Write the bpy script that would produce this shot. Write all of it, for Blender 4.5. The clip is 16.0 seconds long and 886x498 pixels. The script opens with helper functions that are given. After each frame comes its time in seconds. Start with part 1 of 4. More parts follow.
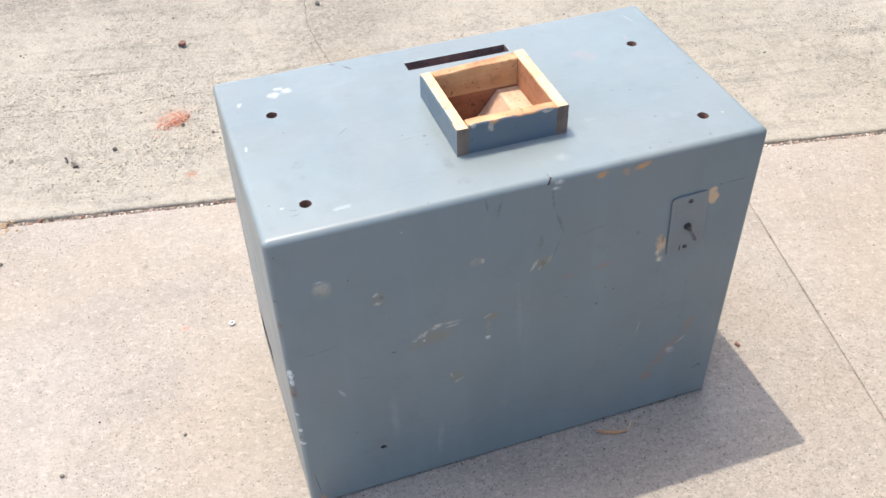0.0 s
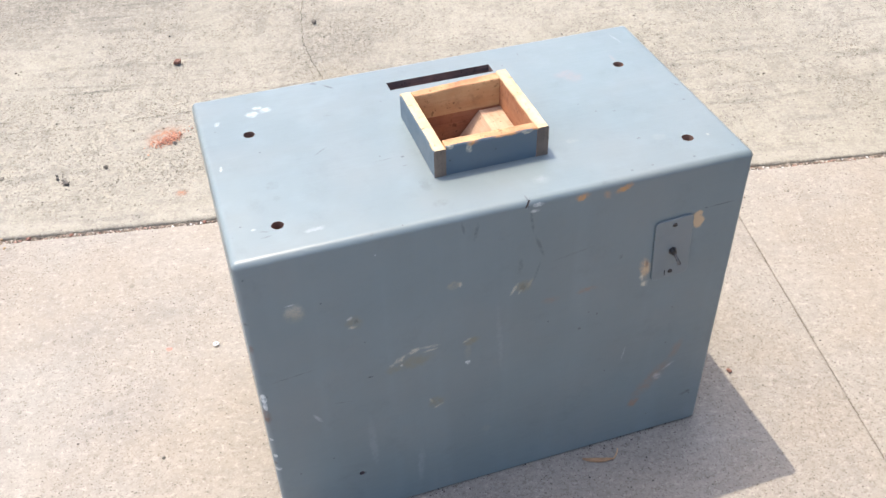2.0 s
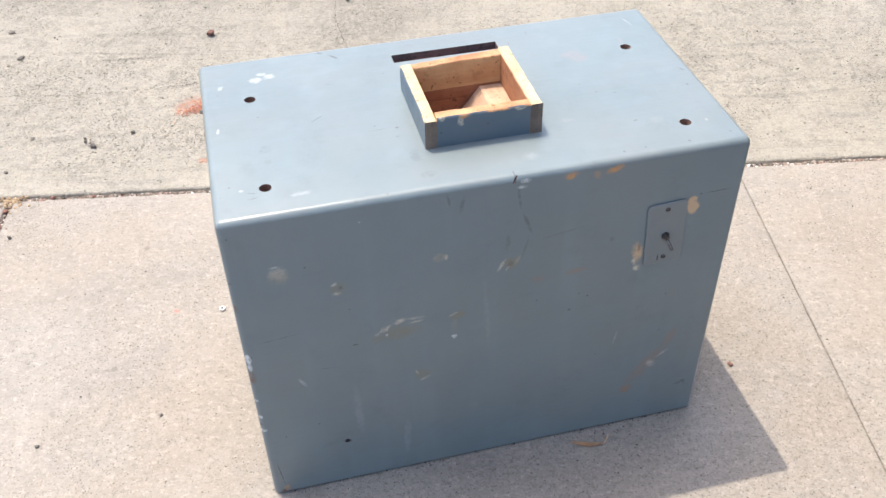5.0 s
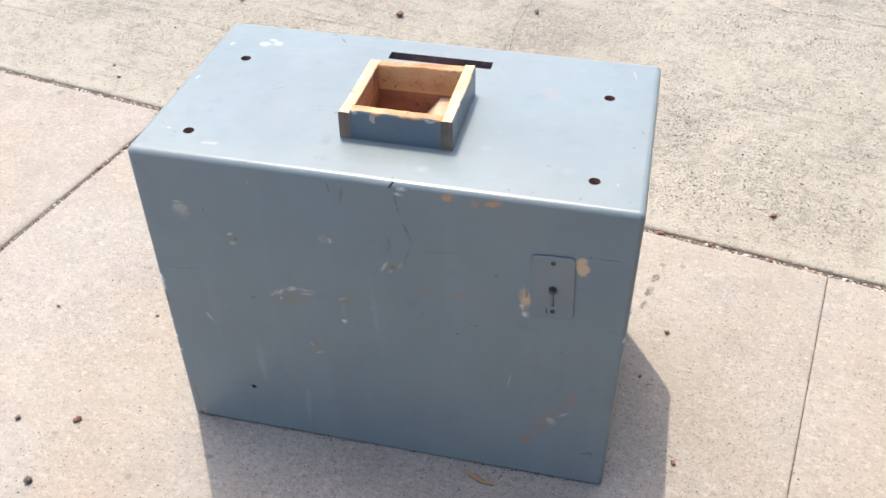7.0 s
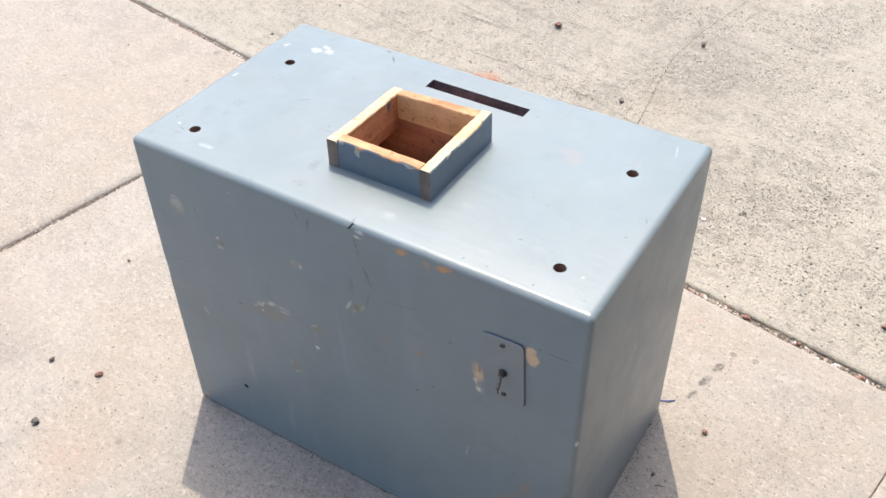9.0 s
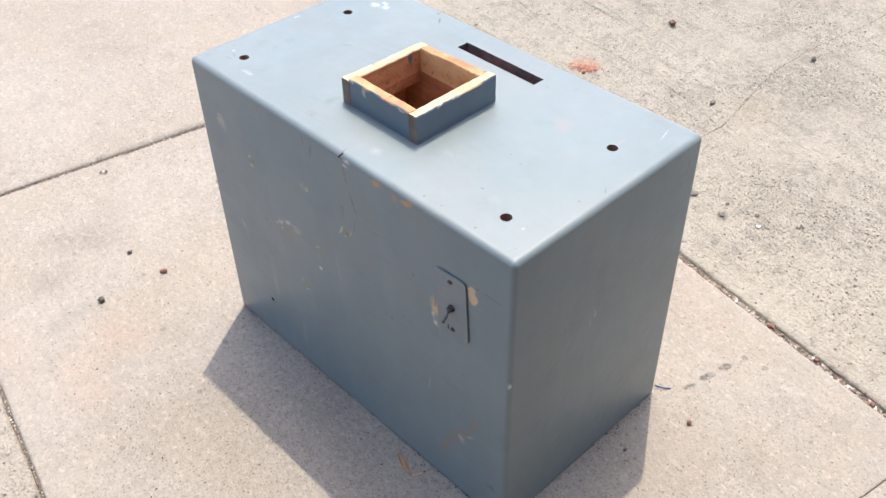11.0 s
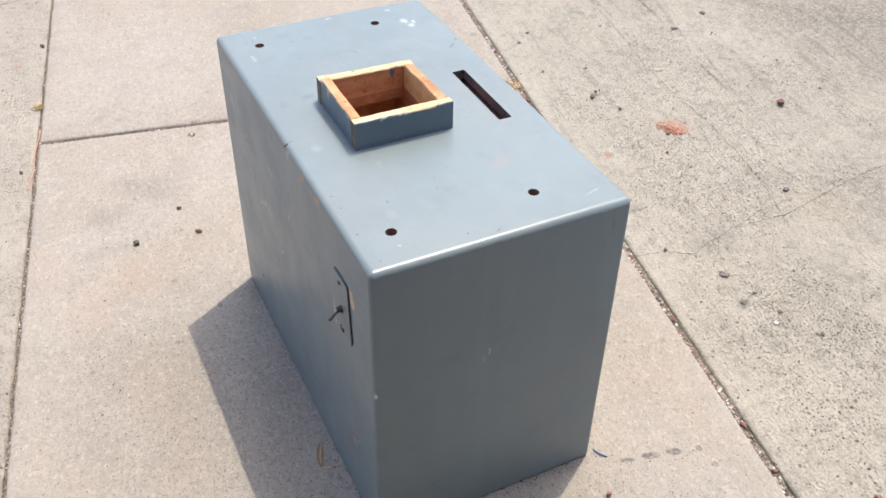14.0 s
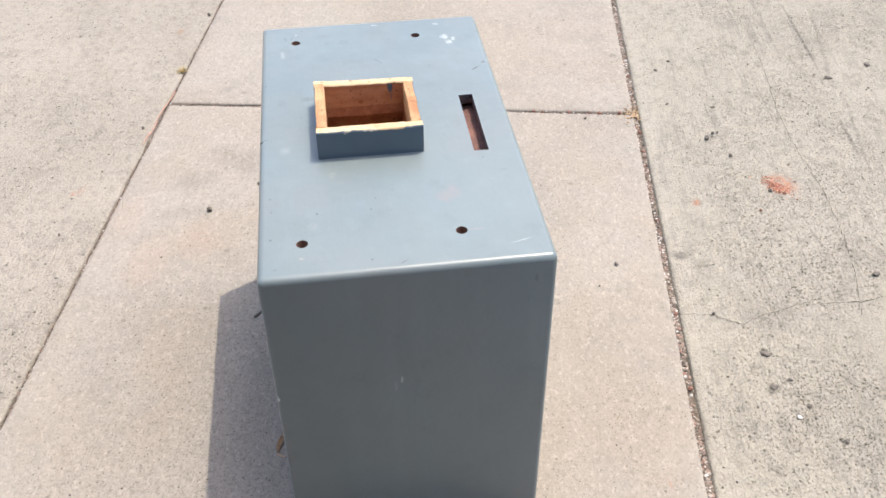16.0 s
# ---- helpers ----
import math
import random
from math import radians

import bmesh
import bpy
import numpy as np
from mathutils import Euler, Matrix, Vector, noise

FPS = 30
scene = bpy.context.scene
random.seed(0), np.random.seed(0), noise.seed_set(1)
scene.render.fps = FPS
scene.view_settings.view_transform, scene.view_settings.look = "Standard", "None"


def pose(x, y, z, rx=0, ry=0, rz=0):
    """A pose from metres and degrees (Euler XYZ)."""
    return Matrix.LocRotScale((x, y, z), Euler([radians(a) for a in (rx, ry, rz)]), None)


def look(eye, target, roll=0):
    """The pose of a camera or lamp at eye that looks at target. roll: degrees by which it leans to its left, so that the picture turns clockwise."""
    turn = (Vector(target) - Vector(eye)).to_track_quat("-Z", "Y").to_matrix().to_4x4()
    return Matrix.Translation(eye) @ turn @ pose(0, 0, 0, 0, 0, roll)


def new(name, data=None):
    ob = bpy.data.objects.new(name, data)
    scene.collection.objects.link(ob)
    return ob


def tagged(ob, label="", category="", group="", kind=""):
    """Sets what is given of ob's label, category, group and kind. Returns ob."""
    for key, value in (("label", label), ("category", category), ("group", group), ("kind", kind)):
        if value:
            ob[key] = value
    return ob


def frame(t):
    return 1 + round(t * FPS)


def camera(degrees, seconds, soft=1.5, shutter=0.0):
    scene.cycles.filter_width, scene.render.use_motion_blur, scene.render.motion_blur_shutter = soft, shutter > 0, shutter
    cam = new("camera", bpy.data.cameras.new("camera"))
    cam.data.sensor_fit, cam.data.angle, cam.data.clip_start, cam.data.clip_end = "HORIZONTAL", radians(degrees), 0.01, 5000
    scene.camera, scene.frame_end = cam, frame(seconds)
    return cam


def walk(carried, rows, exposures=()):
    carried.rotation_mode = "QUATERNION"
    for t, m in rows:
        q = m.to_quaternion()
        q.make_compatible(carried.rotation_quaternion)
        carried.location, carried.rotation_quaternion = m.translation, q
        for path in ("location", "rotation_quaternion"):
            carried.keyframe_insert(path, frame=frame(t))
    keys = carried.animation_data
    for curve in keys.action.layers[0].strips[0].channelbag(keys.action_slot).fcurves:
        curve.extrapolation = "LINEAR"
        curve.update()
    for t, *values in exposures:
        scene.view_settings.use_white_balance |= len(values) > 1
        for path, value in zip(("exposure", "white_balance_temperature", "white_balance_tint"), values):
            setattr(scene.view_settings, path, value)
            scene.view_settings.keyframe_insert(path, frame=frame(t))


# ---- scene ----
cam = camera(49.8, 16.0)
PATH = [
    (0, (0.003, -0.018, 1.467), (0.471, 1.404, 0.14), -1.3),
    (0.5, (0.006, -0.018, 1.472), (0.517, 1.412, 0.17), -1.7),
    (1, (0.018, -0.019, 1.47), (0.515, 1.384, 0.134), -1.7),
    (1.5, (0.032, -0.016, 1.458), (0.485, 1.433, 0.156), -1.9),
    (2, (0.062, -0.01, 1.452), (0.513, 1.444, 0.155), -1.5),
    (2.5, (0.08, -0.014, 1.446), (0.469, 1.467, 0.158), -1.1),
    (3, (0.065, -0.015, 1.446), (0.387, 1.47, 0.145), -1.5),
    (3.5, (0.048, -0.003, 1.435), (0.328, 1.483, 0.126), -1.9),
    (4, (0.052, -0.005, 1.439), (0.433, 1.448, 0.119), -0.2),
    (4.5, (0.094, -0.031, 1.439), (0.474, 1.428, 0.125), -1.2),
    (4.7, (0.112, -0.049, 1.437), (0.486, 1.413, 0.125), -1.3),
    (6.8, (0.732, -0.08, 1.429), (0.459, 1.423, 0.138), 0.0),
    (7, (0.831, -0.109, 1.438), (0.482, 1.389, 0.159), -0.4),
    (7.5, (0.977, -0.058, 1.423), (0.492, 1.406, 0.15), -1.6),
    (8, (1.081, 0.105, 1.435), (0.463, 1.519, 0.163), 1.6),
    (8.2, (1.109, 0.134, 1.449), (0.41, 1.495, 0.161), 0.8),
    (10.3, (1.28, 0.224, 1.474), (0.379, 1.441, 0.168), -1.9),
    (10.5, (1.348, 0.236, 1.483), (0.374, 1.423, 0.203), -1.4),
    (11, (1.491, 0.262, 1.477), (0.394, 1.297, 0.163), -1.1),
    (11.5, (1.542, 0.396, 1.458), (0.395, 1.321, 0.106), 0.8),
    (12, (1.581, 0.484, 1.495), (0.314, 1.286, 0.171), 3.2),
    (12.5, (1.652, 0.503, 1.507), (0.319, 1.3, 0.246), 3.4),
    (13, (1.711, 0.531, 1.508), (0.323, 1.262, 0.269), 2.7),
    (13.5, (1.759, 0.579, 1.502), (0.356, 1.302, 0.273), 1.8),
    (14, (1.807, 0.626, 1.485), (0.42, 1.318, 0.222), 1.2),
    (14.5, (1.802, 0.736, 1.465), (0.385, 1.42, 0.231), 1.5),
    (15, (1.778, 0.948, 1.479), (0.346, 1.48, 0.188), 3.5),
    (15.5, (1.821, 1.056, 1.488), (0.316, 1.369, 0.209), -1.6),
    (16, (1.908, 1.116, 1.521), (0.381, 1.312, 0.244), -0.5),
]
EXPOSURES = [(t, e + 1.32, 6680, 10) for t, e in ((0.0, 0.04), (4.7, 0.02), (8.0, 0.02), (11.5, -0.01), (12.0, 0.05), (12.4, -0.14), (13.0, -0.17), (16.0, -0.17))]
walk(cam, [(t, look(eye, target, roll)) for t, eye, target, roll in PATH], EXPOSURES)

# ---- light: high sun behind the box, clear sky ----
SUN_WAY = Vector((0.112, -0.177, -0.61)).normalized()
SUN_ELEV = math.asin(-SUN_WAY.z)
world = bpy.data.worlds.new("sky")
scene.world = world
world.use_nodes = True
wn = world.node_tree.nodes
sky = wn.new("ShaderNodeTexSky")
sky.sky_type = "NISHITA"
sky.sun_disc = False
sky.sun_elevation = SUN_ELEV
sky.sun_rotation = math.atan2(-SUN_WAY.x, -SUN_WAY.y)
sky.air_density, sky.dust_density, sky.ozone_density = 1.0, 3.5, 2.2
wn["Background"].inputs["Strength"].default_value = 0.187
world.node_tree.links.new(sky.outputs[0], wn["Background"].inputs["Color"])
lamp = bpy.data.lights.new("sun", "SUN")
lamp.energy, lamp.angle, lamp.color = 2.17, radians(0.6), (1.0, 0.918, 0.785)
sun = new("sun", lamp)
sun.matrix_world = Matrix.Translation((0, 0, 6)) @ SUN_WAY.to_track_quat("-Z", "Y").to_matrix().to_4x4()


# ---- node helpers ----
class Nodes:
    """Short hand for building one node material."""

    def __init__(self, name, rough=0.8, spec=0.3, metal=0.0):
        self.mat = bpy.data.materials.new(name)
        self.mat.use_nodes = True
        self.tree = self.mat.node_tree
        self.bsdf = self.tree.nodes["Principled BSDF"]
        self.bsdf.inputs["Roughness"].default_value = rough
        self.bsdf.inputs["Specular IOR Level"].default_value = spec
        self.bsdf.inputs["Metallic"].default_value = metal
        self.co = self.add("ShaderNodeTexCoord").outputs["Object"]

    def add(self, kind):
        return self.tree.nodes.new(kind)

    def put(self, value, socket):
        if isinstance(value, bpy.types.NodeSocket):
            self.tree.links.new(value, socket)
        else:
            socket.default_value = value

    def noise(self, scale, detail=4.0, rough=0.55, stretch=(1, 1, 1), turn=(0, 0, 0), co=None, out=0, offset=(0, 0, 0)):
        m = self.add("ShaderNodeMapping")
        m.inputs["Scale"].default_value = stretch
        m.inputs["Rotation"].default_value = turn
        m.inputs["Location"].default_value = offset
        self.put(co or self.co, m.inputs[0])
        n = self.add("ShaderNodeTexNoise")
        n.inputs["Scale"].default_value, n.inputs["Detail"].default_value, n.inputs["Roughness"].default_value = scale, detail, rough
        self.put(m.outputs[0], n.inputs["Vector"])
        return n.outputs[out]

    def cells(self, scale, co=None, jitter=1.0):
        n = self.add("ShaderNodeTexVoronoi")
        n.inputs["Scale"].default_value = scale
        n.inputs["Randomness"].default_value = jitter
        self.put(co or self.co, n.inputs["Vector"])
        return n.outputs["Distance"], n.outputs["Color"]

    def grains(self, scale, share, dense, co):
        """Single grains of uneven size: a share of all cells, fewer where dense is low."""
        dist, col = self.cells(scale, co)
        n = self.add("ShaderNodeSeparateColor")
        self.put(col, n.inputs[0])
        chosen = self.math("LESS_THAN", n.outputs[0], self.math("MULTIPLY", dense, share))
        size = self.math("ADD", self.math("MULTIPLY", n.outputs[1], 0.34), 0.16)
        inside = self.ramp(self.math("SUBTRACT", size, dist), -0.06, 0.08)
        return self.math("MULTIPLY", chosen, self.math("MULTIPLY", inside, self.math("ADD", self.math("MULTIPLY", n.outputs[2], 0.7), 0.3)))

    def ramp(self, value, lo, hi, a=0.0, b=1.0):
        n = self.add("ShaderNodeMapRange")
        n.interpolation_type = "SMOOTHSTEP"
        self.put(value, n.inputs[0])
        for i, x in enumerate((lo, hi, a, b)):
            n.inputs[i + 1].default_value = x
        return n.outputs[0]

    def math(self, op, a, b=0.0):
        n = self.add("ShaderNodeMath")
        n.operation = op
        self.put(a, n.inputs[0])
        self.put(b, n.inputs[1])
        return n.outputs[0]

    def mix(self, f, a, b, mode="MIX"):
        n = self.add("ShaderNodeMix")
        n.data_type, n.blend_type = "RGBA", mode
        for v, s in ((f, n.inputs[0]), (a, n.inputs[6]), (b, n.inputs[7])):
            if isinstance(v, tuple) and len(v) == 3:
                v = (*v, 1)
            self.put(v, s)
        return n.outputs[2]

    def first(self, colour):
        n = self.add("ShaderNodeSeparateColor")
        self.put(colour, n.inputs[0])
        return n.outputs[0]

    def patches(self, base, marks, grain):
        """Lays soft-rimmed marks over the base colour, all of one colour together.
        marks: (centre, radii, colour, strength, soft, tilt, coordinates)."""
        masks = {}
        for centre, radii, colour, strength, soft, tilt, co in marks:
            m = self.add("ShaderNodeMapping")
            m.vector_type = "TEXTURE"
            m.inputs["Location"].default_value, m.inputs["Scale"].default_value = centre, radii
            m.inputs["Rotation"].default_value = [radians(a) for a in tilt]
            self.put(co, m.inputs[0])
            n = self.add("ShaderNodeVectorMath")
            n.operation = "LENGTH"
            self.put(m.outputs[0], n.inputs[0])
            f = self.ramp(n.outputs["Value"], 1.0, 1.0 - soft, 0.0, strength)
            masks[colour] = self.math("MAXIMUM", masks[colour], f) if colour in masks else f
        for colour, f in masks.items():
            base = self.mix(self.math("MULTIPLY", f, grain), base, colour)
        return base

    def jitter(self, amount, scale, detail=3.0):
        """Coordinates pushed about by noise, so that marks get ragged rims."""
        c = self.noise(scale, detail, out=1)
        a = self.add("ShaderNodeVectorMath")
        a.operation = "SUBTRACT"
        self.put(c, a.inputs[0])
        a.inputs[1].default_value = (0.5, 0.5, 0.5)
        s = self.add("ShaderNodeVectorMath")
        s.operation = "MULTIPLY_ADD"
        self.put(a.outputs[0], s.inputs[0])
        s.inputs[1].default_value = (amount, amount, amount)
        self.put(self.co, s.inputs[2])
        return s.outputs[0]

    def done(self, colour, bump=None, height=0.001, strength=1.0):
        if isinstance(colour, tuple):
            colour = (*colour, 1)
        self.put(colour, self.bsdf.inputs["Base Color"])
        if bump is not None:
            b = self.add("ShaderNodeBump")
            b.inputs["Distance"].default_value, b.inputs["Strength"].default_value = height, strength
            self.put(bump, b.inputs["Height"])
            self.put(b.outputs[0], self.bsdf.inputs["Normal"])
        return self.mat


# ---- concrete ----
def concrete_smooth(name, marks=()):
    """Trowelled, slightly pink and sandy concrete with fine grit."""
    n = Nodes(name, 0.88, 0.25)
    big = n.noise(1.7, 5, 0.6)
    mid = n.noise(9, 6, 0.65)
    fine = n.noise(150, 4, 0.65)
    c = n.mix(n.ramp(big, 0.35, 0.68), (0.253, 0.227, 0.196), (0.234, 0.220, 0.195))
    c = n.mix(n.ramp(mid, 0.38, 0.72, 0, 0.6), c, (0.279, 0.255, 0.221))
    c = n.mix(n.ramp(n.noise(2.3, 5, 0.65, offset=(5, 5, 2)), 0.40, 0.62, 0, 0.55), c, (0.235, 0.199, 0.157))
    c = n.mix(n.ramp(n.noise(4.5, 6, 0.7, offset=(3, 1, 0)), 0.50, 0.74, 0, 0.62), c, (0.177, 0.162, 0.146))
    c = n.mix(n.ramp(n.noise(13, 5, 0.7, offset=(6, 3, 9)), 0.52, 0.72, 0, 0.34), c, (0.168, 0.152, 0.134))
    c = n.mix(n.ramp(n.noise(30, 5, 0.7, offset=(7, 1, 0)), 0.45, 0.75, 0, 0.5), c, (0.187, 0.165, 0.143))
    c = n.mix(n.ramp(n.noise(26, 5, 0.7, offset=(1, 8, 3)), 0.50, 0.75, 0, 0.5), c, (0.318, 0.288, 0.251))
    c = n.mix(n.ramp(fine, 0.38, 0.72, 0, 0.42), c, (0.182, 0.16, 0.137))
    # sand grains and thin trowel skin, at the size of a fingertip
    c = n.mix(n.ramp(n.noise(70, 4, 0.7, stretch=(1, 1.5, 1), offset=(2, 6, 5)), 0.52, 0.66, 0, 0.50), c, (0.153, 0.133, 0.112))
    c = n.mix(n.ramp(n.noise(58, 4, 0.7, stretch=(1, 1.4, 1), offset=(8, 3, 1)), 0.54, 0.68, 0, 0.55), c, (0.337, 0.304, 0.264))
    patch = n.ramp(n.noise(3.0, 4, 0.65, offset=(9, 2, 4)), 0.36, 0.64, 0.12, 1.0)
    # more open sand where the skin has worn off round the box
    worn = n.add("ShaderNodeMapping")
    worn.vector_type = "TEXTURE"
    worn.inputs["Location"].default_value, worn.inputs["Scale"].default_value = (0.62, 0.98, 0), (1.0, 0.55, 1.0)
    n.put(n.jitter(0.35, 5), worn.inputs[0])
    away = n.add("ShaderNodeVectorMath")
    away.operation = "LENGTH"
    n.put(worn.outputs[0], away.inputs[0])
    open_sand = n.ramp(away.outputs["Value"], 1.15, 0.45, 0.0, 1.0)
    c = n.mix(n.math("MULTIPLY", open_sand, n.ramp(n.noise(95, 4, 0.7, offset=(5, 1, 3)), 0.53, 0.65, 0, 0.50)), c, (0.131, 0.109, 0.091))
    patch = n.math("MAXIMUM", patch, n.math("MULTIPLY", open_sand, 0.75))
    wob = n.jitter(0.006, 160)
    speck = n.math("MAXIMUM", n.grains(250, 0.24, patch, wob), n.math("MULTIPLY", n.ramp(n.noise(230, 3, 0.6, offset=(4, 4, 1)), 0.60, 0.67), patch))
    c = n.mix(n.math("MULTIPLY", speck, 0.88), c, (0.075, 0.063, 0.053))
    pale = n.ramp(n.noise(210, 3, 0.6, offset=(1, 9, 6)), 0.60, 0.68)
    c = n.mix(n.math("MULTIPLY", pale, 0.55), c, (0.352, 0.325, 0.291))
    pit = n.grains(62, 0.020, patch, wob)
    c = n.mix(n.math("MULTIPLY", pit, 0.42), c, (0.09, 0.075, 0.064))
    jit = n.jitter(0.02, 45)
    crumble = n.ramp(n.noise(90, 4, 0.7), 0.42, 0.58, 0.35, 1.0)
    c = n.patches(c, [(*m[:5], (0, 0, m[5]), jit if min(m[1][:2]) > 0.02 else wob) for m in marks], crumble)
    h = n.math("SUBTRACT", n.math("ADD", n.math("MULTIPLY", fine, 0.8), mid), n.math("MULTIPLY", speck, 0.5))
    return n.done(c, h, 0.0018, 0.8)


def concrete_rough(name, marks=(), along=1.0, tone=(1.0, 1.0, 1.02)):
    """Weathered, broomed street concrete: worn paste, open aggregate and long striations."""
    n = Nodes(name, 0.92, 0.2)
    big = n.noise(1.3, 5, 0.6)
    mid = n.noise(11, 6, 0.65)
    fine = n.noise(150, 4, 0.65)
    streak = n.noise(1.0, 6, 0.62, stretch=(3.2, 34, 1), turn=(0, 0, 0.07))
    thin = n.noise(1.0, 4, 0.6, stretch=(14, 150, 1), turn=(0, 0, 0.07))
    c = n.mix(n.ramp(big, 0.35, 0.7), (0.301, 0.278, 0.226), (0.275, 0.255, 0.204))
    c = n.mix(n.ramp(mid, 0.4, 0.75, 0, 0.6), c, (0.297, 0.275, 0.229))
    wear = n.ramp(n.noise(2.0, 5, 0.6, offset=(1, 5, 2)), 0.42, 0.64)
    lines = n.math("MULTIPLY", n.ramp(streak, 0.50, 0.68), n.math("ADD", n.math("MULTIPLY", wear, 0.9), 0.1))
    c = n.mix(n.math("MULTIPLY", lines, 0.50 * along), c, (0.137, 0.13, 0.116))
    c = n.mix(n.ramp(thin, 0.56, 0.72, 0, 0.45 * along), c, (0.145, 0.136, 0.117))
    c = n.mix(n.ramp(n.noise(12, 5, 0.7, offset=(6, 3, 9)), 0.52, 0.70, 0, 0.40), c, (0.168, 0.152, 0.125))
    c = n.mix(n.ramp(n.noise(34, 5, 0.7, offset=(7, 1, 0)), 0.46, 0.72, 0, 0.62), c, (0.165, 0.148, 0.124))
    c = n.mix(n.ramp(n.noise(28, 5, 0.7, offset=(1, 8, 3)), 0.50, 0.75, 0, 0.5), c, (0.336, 0.31, 0.257))
    c = n.mix(n.ramp(fine, 0.38, 0.72, 0, 0.42), c, (0.162, 0.147, 0.123))
    dense = n.ramp(n.noise(4.2, 6, 0.7, offset=(3, 3, 3)), 0.39, 0.62, 0.15, 1.0)
    dense = n.math("MAXIMUM", dense, n.math("MULTIPLY", lines, along))
    if along == 1.0:
        # smoother trowelled margin beside the joint
        p = n.add("ShaderNodeSeparateXYZ")
        n.put(n.jitter(0.12, 9), p.inputs[0])
        dense = n.math("MULTIPLY", dense, n.ramp(p.outputs[1], 1.90, 2.13, 0.30, 1.0))
    wob = n.jitter(0.007, 140)
    speck = n.math("MAXIMUM", n.math("MAXIMUM", n.grains(300, 0.34, dense, wob), n.grains(170, 0.24, dense, wob)), n.math("MULTIPLY", n.ramp(n.noise(175, 4, 0.62, stretch=(1, 1.4, 1)), 0.584, 0.636), dense))
    c = n.mix(n.math("MULTIPLY", speck, 0.88 * (0.3 + 0.7 * along)), c, (0.104, 0.087, 0.065))
    pale = n.ramp(n.noise(140, 3, 0.6, offset=(5, 2, 7)), 0.61, 0.68)
    c = n.mix(n.math("MULTIPLY", pale, 0.45), c, (0.369, 0.347, 0.288))
    c = n.mix(1.0, c, tone, "MULTIPLY")
    pit = n.grains(135, 0.12, dense, wob)
    c = n.mix(n.math("MULTIPLY", pit, 0.85), c, (0.064, 0.056, 0.046))
    jit = n.jitter(0.02, 45)
    crumble = n.ramp(n.noise(90, 4, 0.7), 0.42, 0.58, 0.3, 1.0)
    c = n.patches(c, [(*m[:5], (0, 0, m[5]), jit if min(m[1][:2]) > 0.02 else wob) for m in marks], crumble)
    h = n.math("SUBTRACT", n.math("ADD", n.math("ADD", fine, mid), n.math("MULTIPLY", thin, 0.6)), n.math("ADD", speck, n.math("MULTIPLY", pit, 2.0)))
    return n.done(c, h, 0.0045, 0.9)


ORANGE, CHAR, GREY = (0.313, 0.112, 0.056), (0.05, 0.044, 0.039), (0.095, 0.087, 0.078)
PINK = (0.308, 0.184, 0.134)

# ---- ground: slabs lie turned against the box ----
BX0, BX1, BY0, BY1, TOP = 0.077, 0.869, 0.981, 1.421, 0.62
SLAB_TURN = -10.5
UX, UY = math.cos(radians(SLAB_TURN)), math.sin(radians(SLAB_TURN))
FAR_V, NEAR_V, LEFT_U, RIGHT_U = 1.8906, 0.465, -0.822, 0.988
RISE = 0.118


def uv(x, y, z=0.0):
    """Slab coordinates of a place on the ground."""
    return (x * UX + y * UY, -x * UY + y * UX, z)


def ground_z(x, y):
    return max(0.0, RISE * (uv(x, y)[1] - FAR_V))


def mark(x, y, ru, rv, colour, strength=0.8, soft=0.6, turn=0, z=0.05):
    return (uv(x, y, max(0.0, ground_z(x, y))), (ru, rv, z), colour, strength, soft, turn)


mid_marks = [
    mark(0.946, 1.628, 0.010, 0.009, GREY, 1.2), mark(0.932, 1.578, 0.011, 0.020, GREY, 1.2, 0.5, -10),
    mark(0.921, 1.530, 0.010, 0.024, GREY, 1.2, 0.5, -8), mark(0.911, 1.483, 0.008, 0.022, GREY, 1.0, 0.7, -8),
    mark(-0.38, 0.84, 0.09, 0.17, GREY, 0.45, 1.0, -30), mark(-0.30, 0.72, 0.07, 0.10, GREY, 0.36, 1.0, 20),
    mark(-0.16, 0.70, 0.05, 0.12, GREY, 0.22, 1.0, 15), mark(-0.03, 0.74, 0.11, 0.08, PINK, 0.22, 1.0, 10),
    mark(0.04, 0.62, 0.16, 0.09, PINK, 0.20, 1.0), mark(-0.16, 0.55, 0.16, 0.08, PINK, 0.16, 1.0),
    mark(-0.153, 0.763, 0.0095, 0.008, CHAR, 0.95, 0.5), mark(-0.591, 1.01, 0.015, 0.012, CHAR, 1.5, 0.3), mark(-0.597, 1.012, 0.0065, 0.005, (0.34, 0.31, 0.27), 1.3, 0.5),
    mark(-0.254, 0.892, 0.008, 0.006, CHAR, 0.95, 0.5), mark(-0.078, 1.502, 0.007, 0.006, (0.75, 0.10, 0.07), 1.0, 0.3),
    mark(0.182, 1.892, 0.040, 0.020, GREY, 1.2, 0.8), mark(0.30, 1.74, 0.02, 0.015, GREY, 0.35, 0.9), mark(0.85, 1.688, 0.022, 0.004, (0.30, 0.14, 0.11), 0.5, 0.9, 12),
    mark(1.10, 1.40, 0.12, 0.05, GREY, 0.12, 1.0), mark(0.55, 0.90, 0.4, 0.10, GREY, 0.25, 1.0, -5),
    mark(-0.2, 1.6, 0.4, 0.12, GREY, 0.12, 1.0, 5), mark(-0.53, 1.72, 0.012, 0.10, (0.42, 0.38, 0.34), 0.6, 0.8, 5),
]
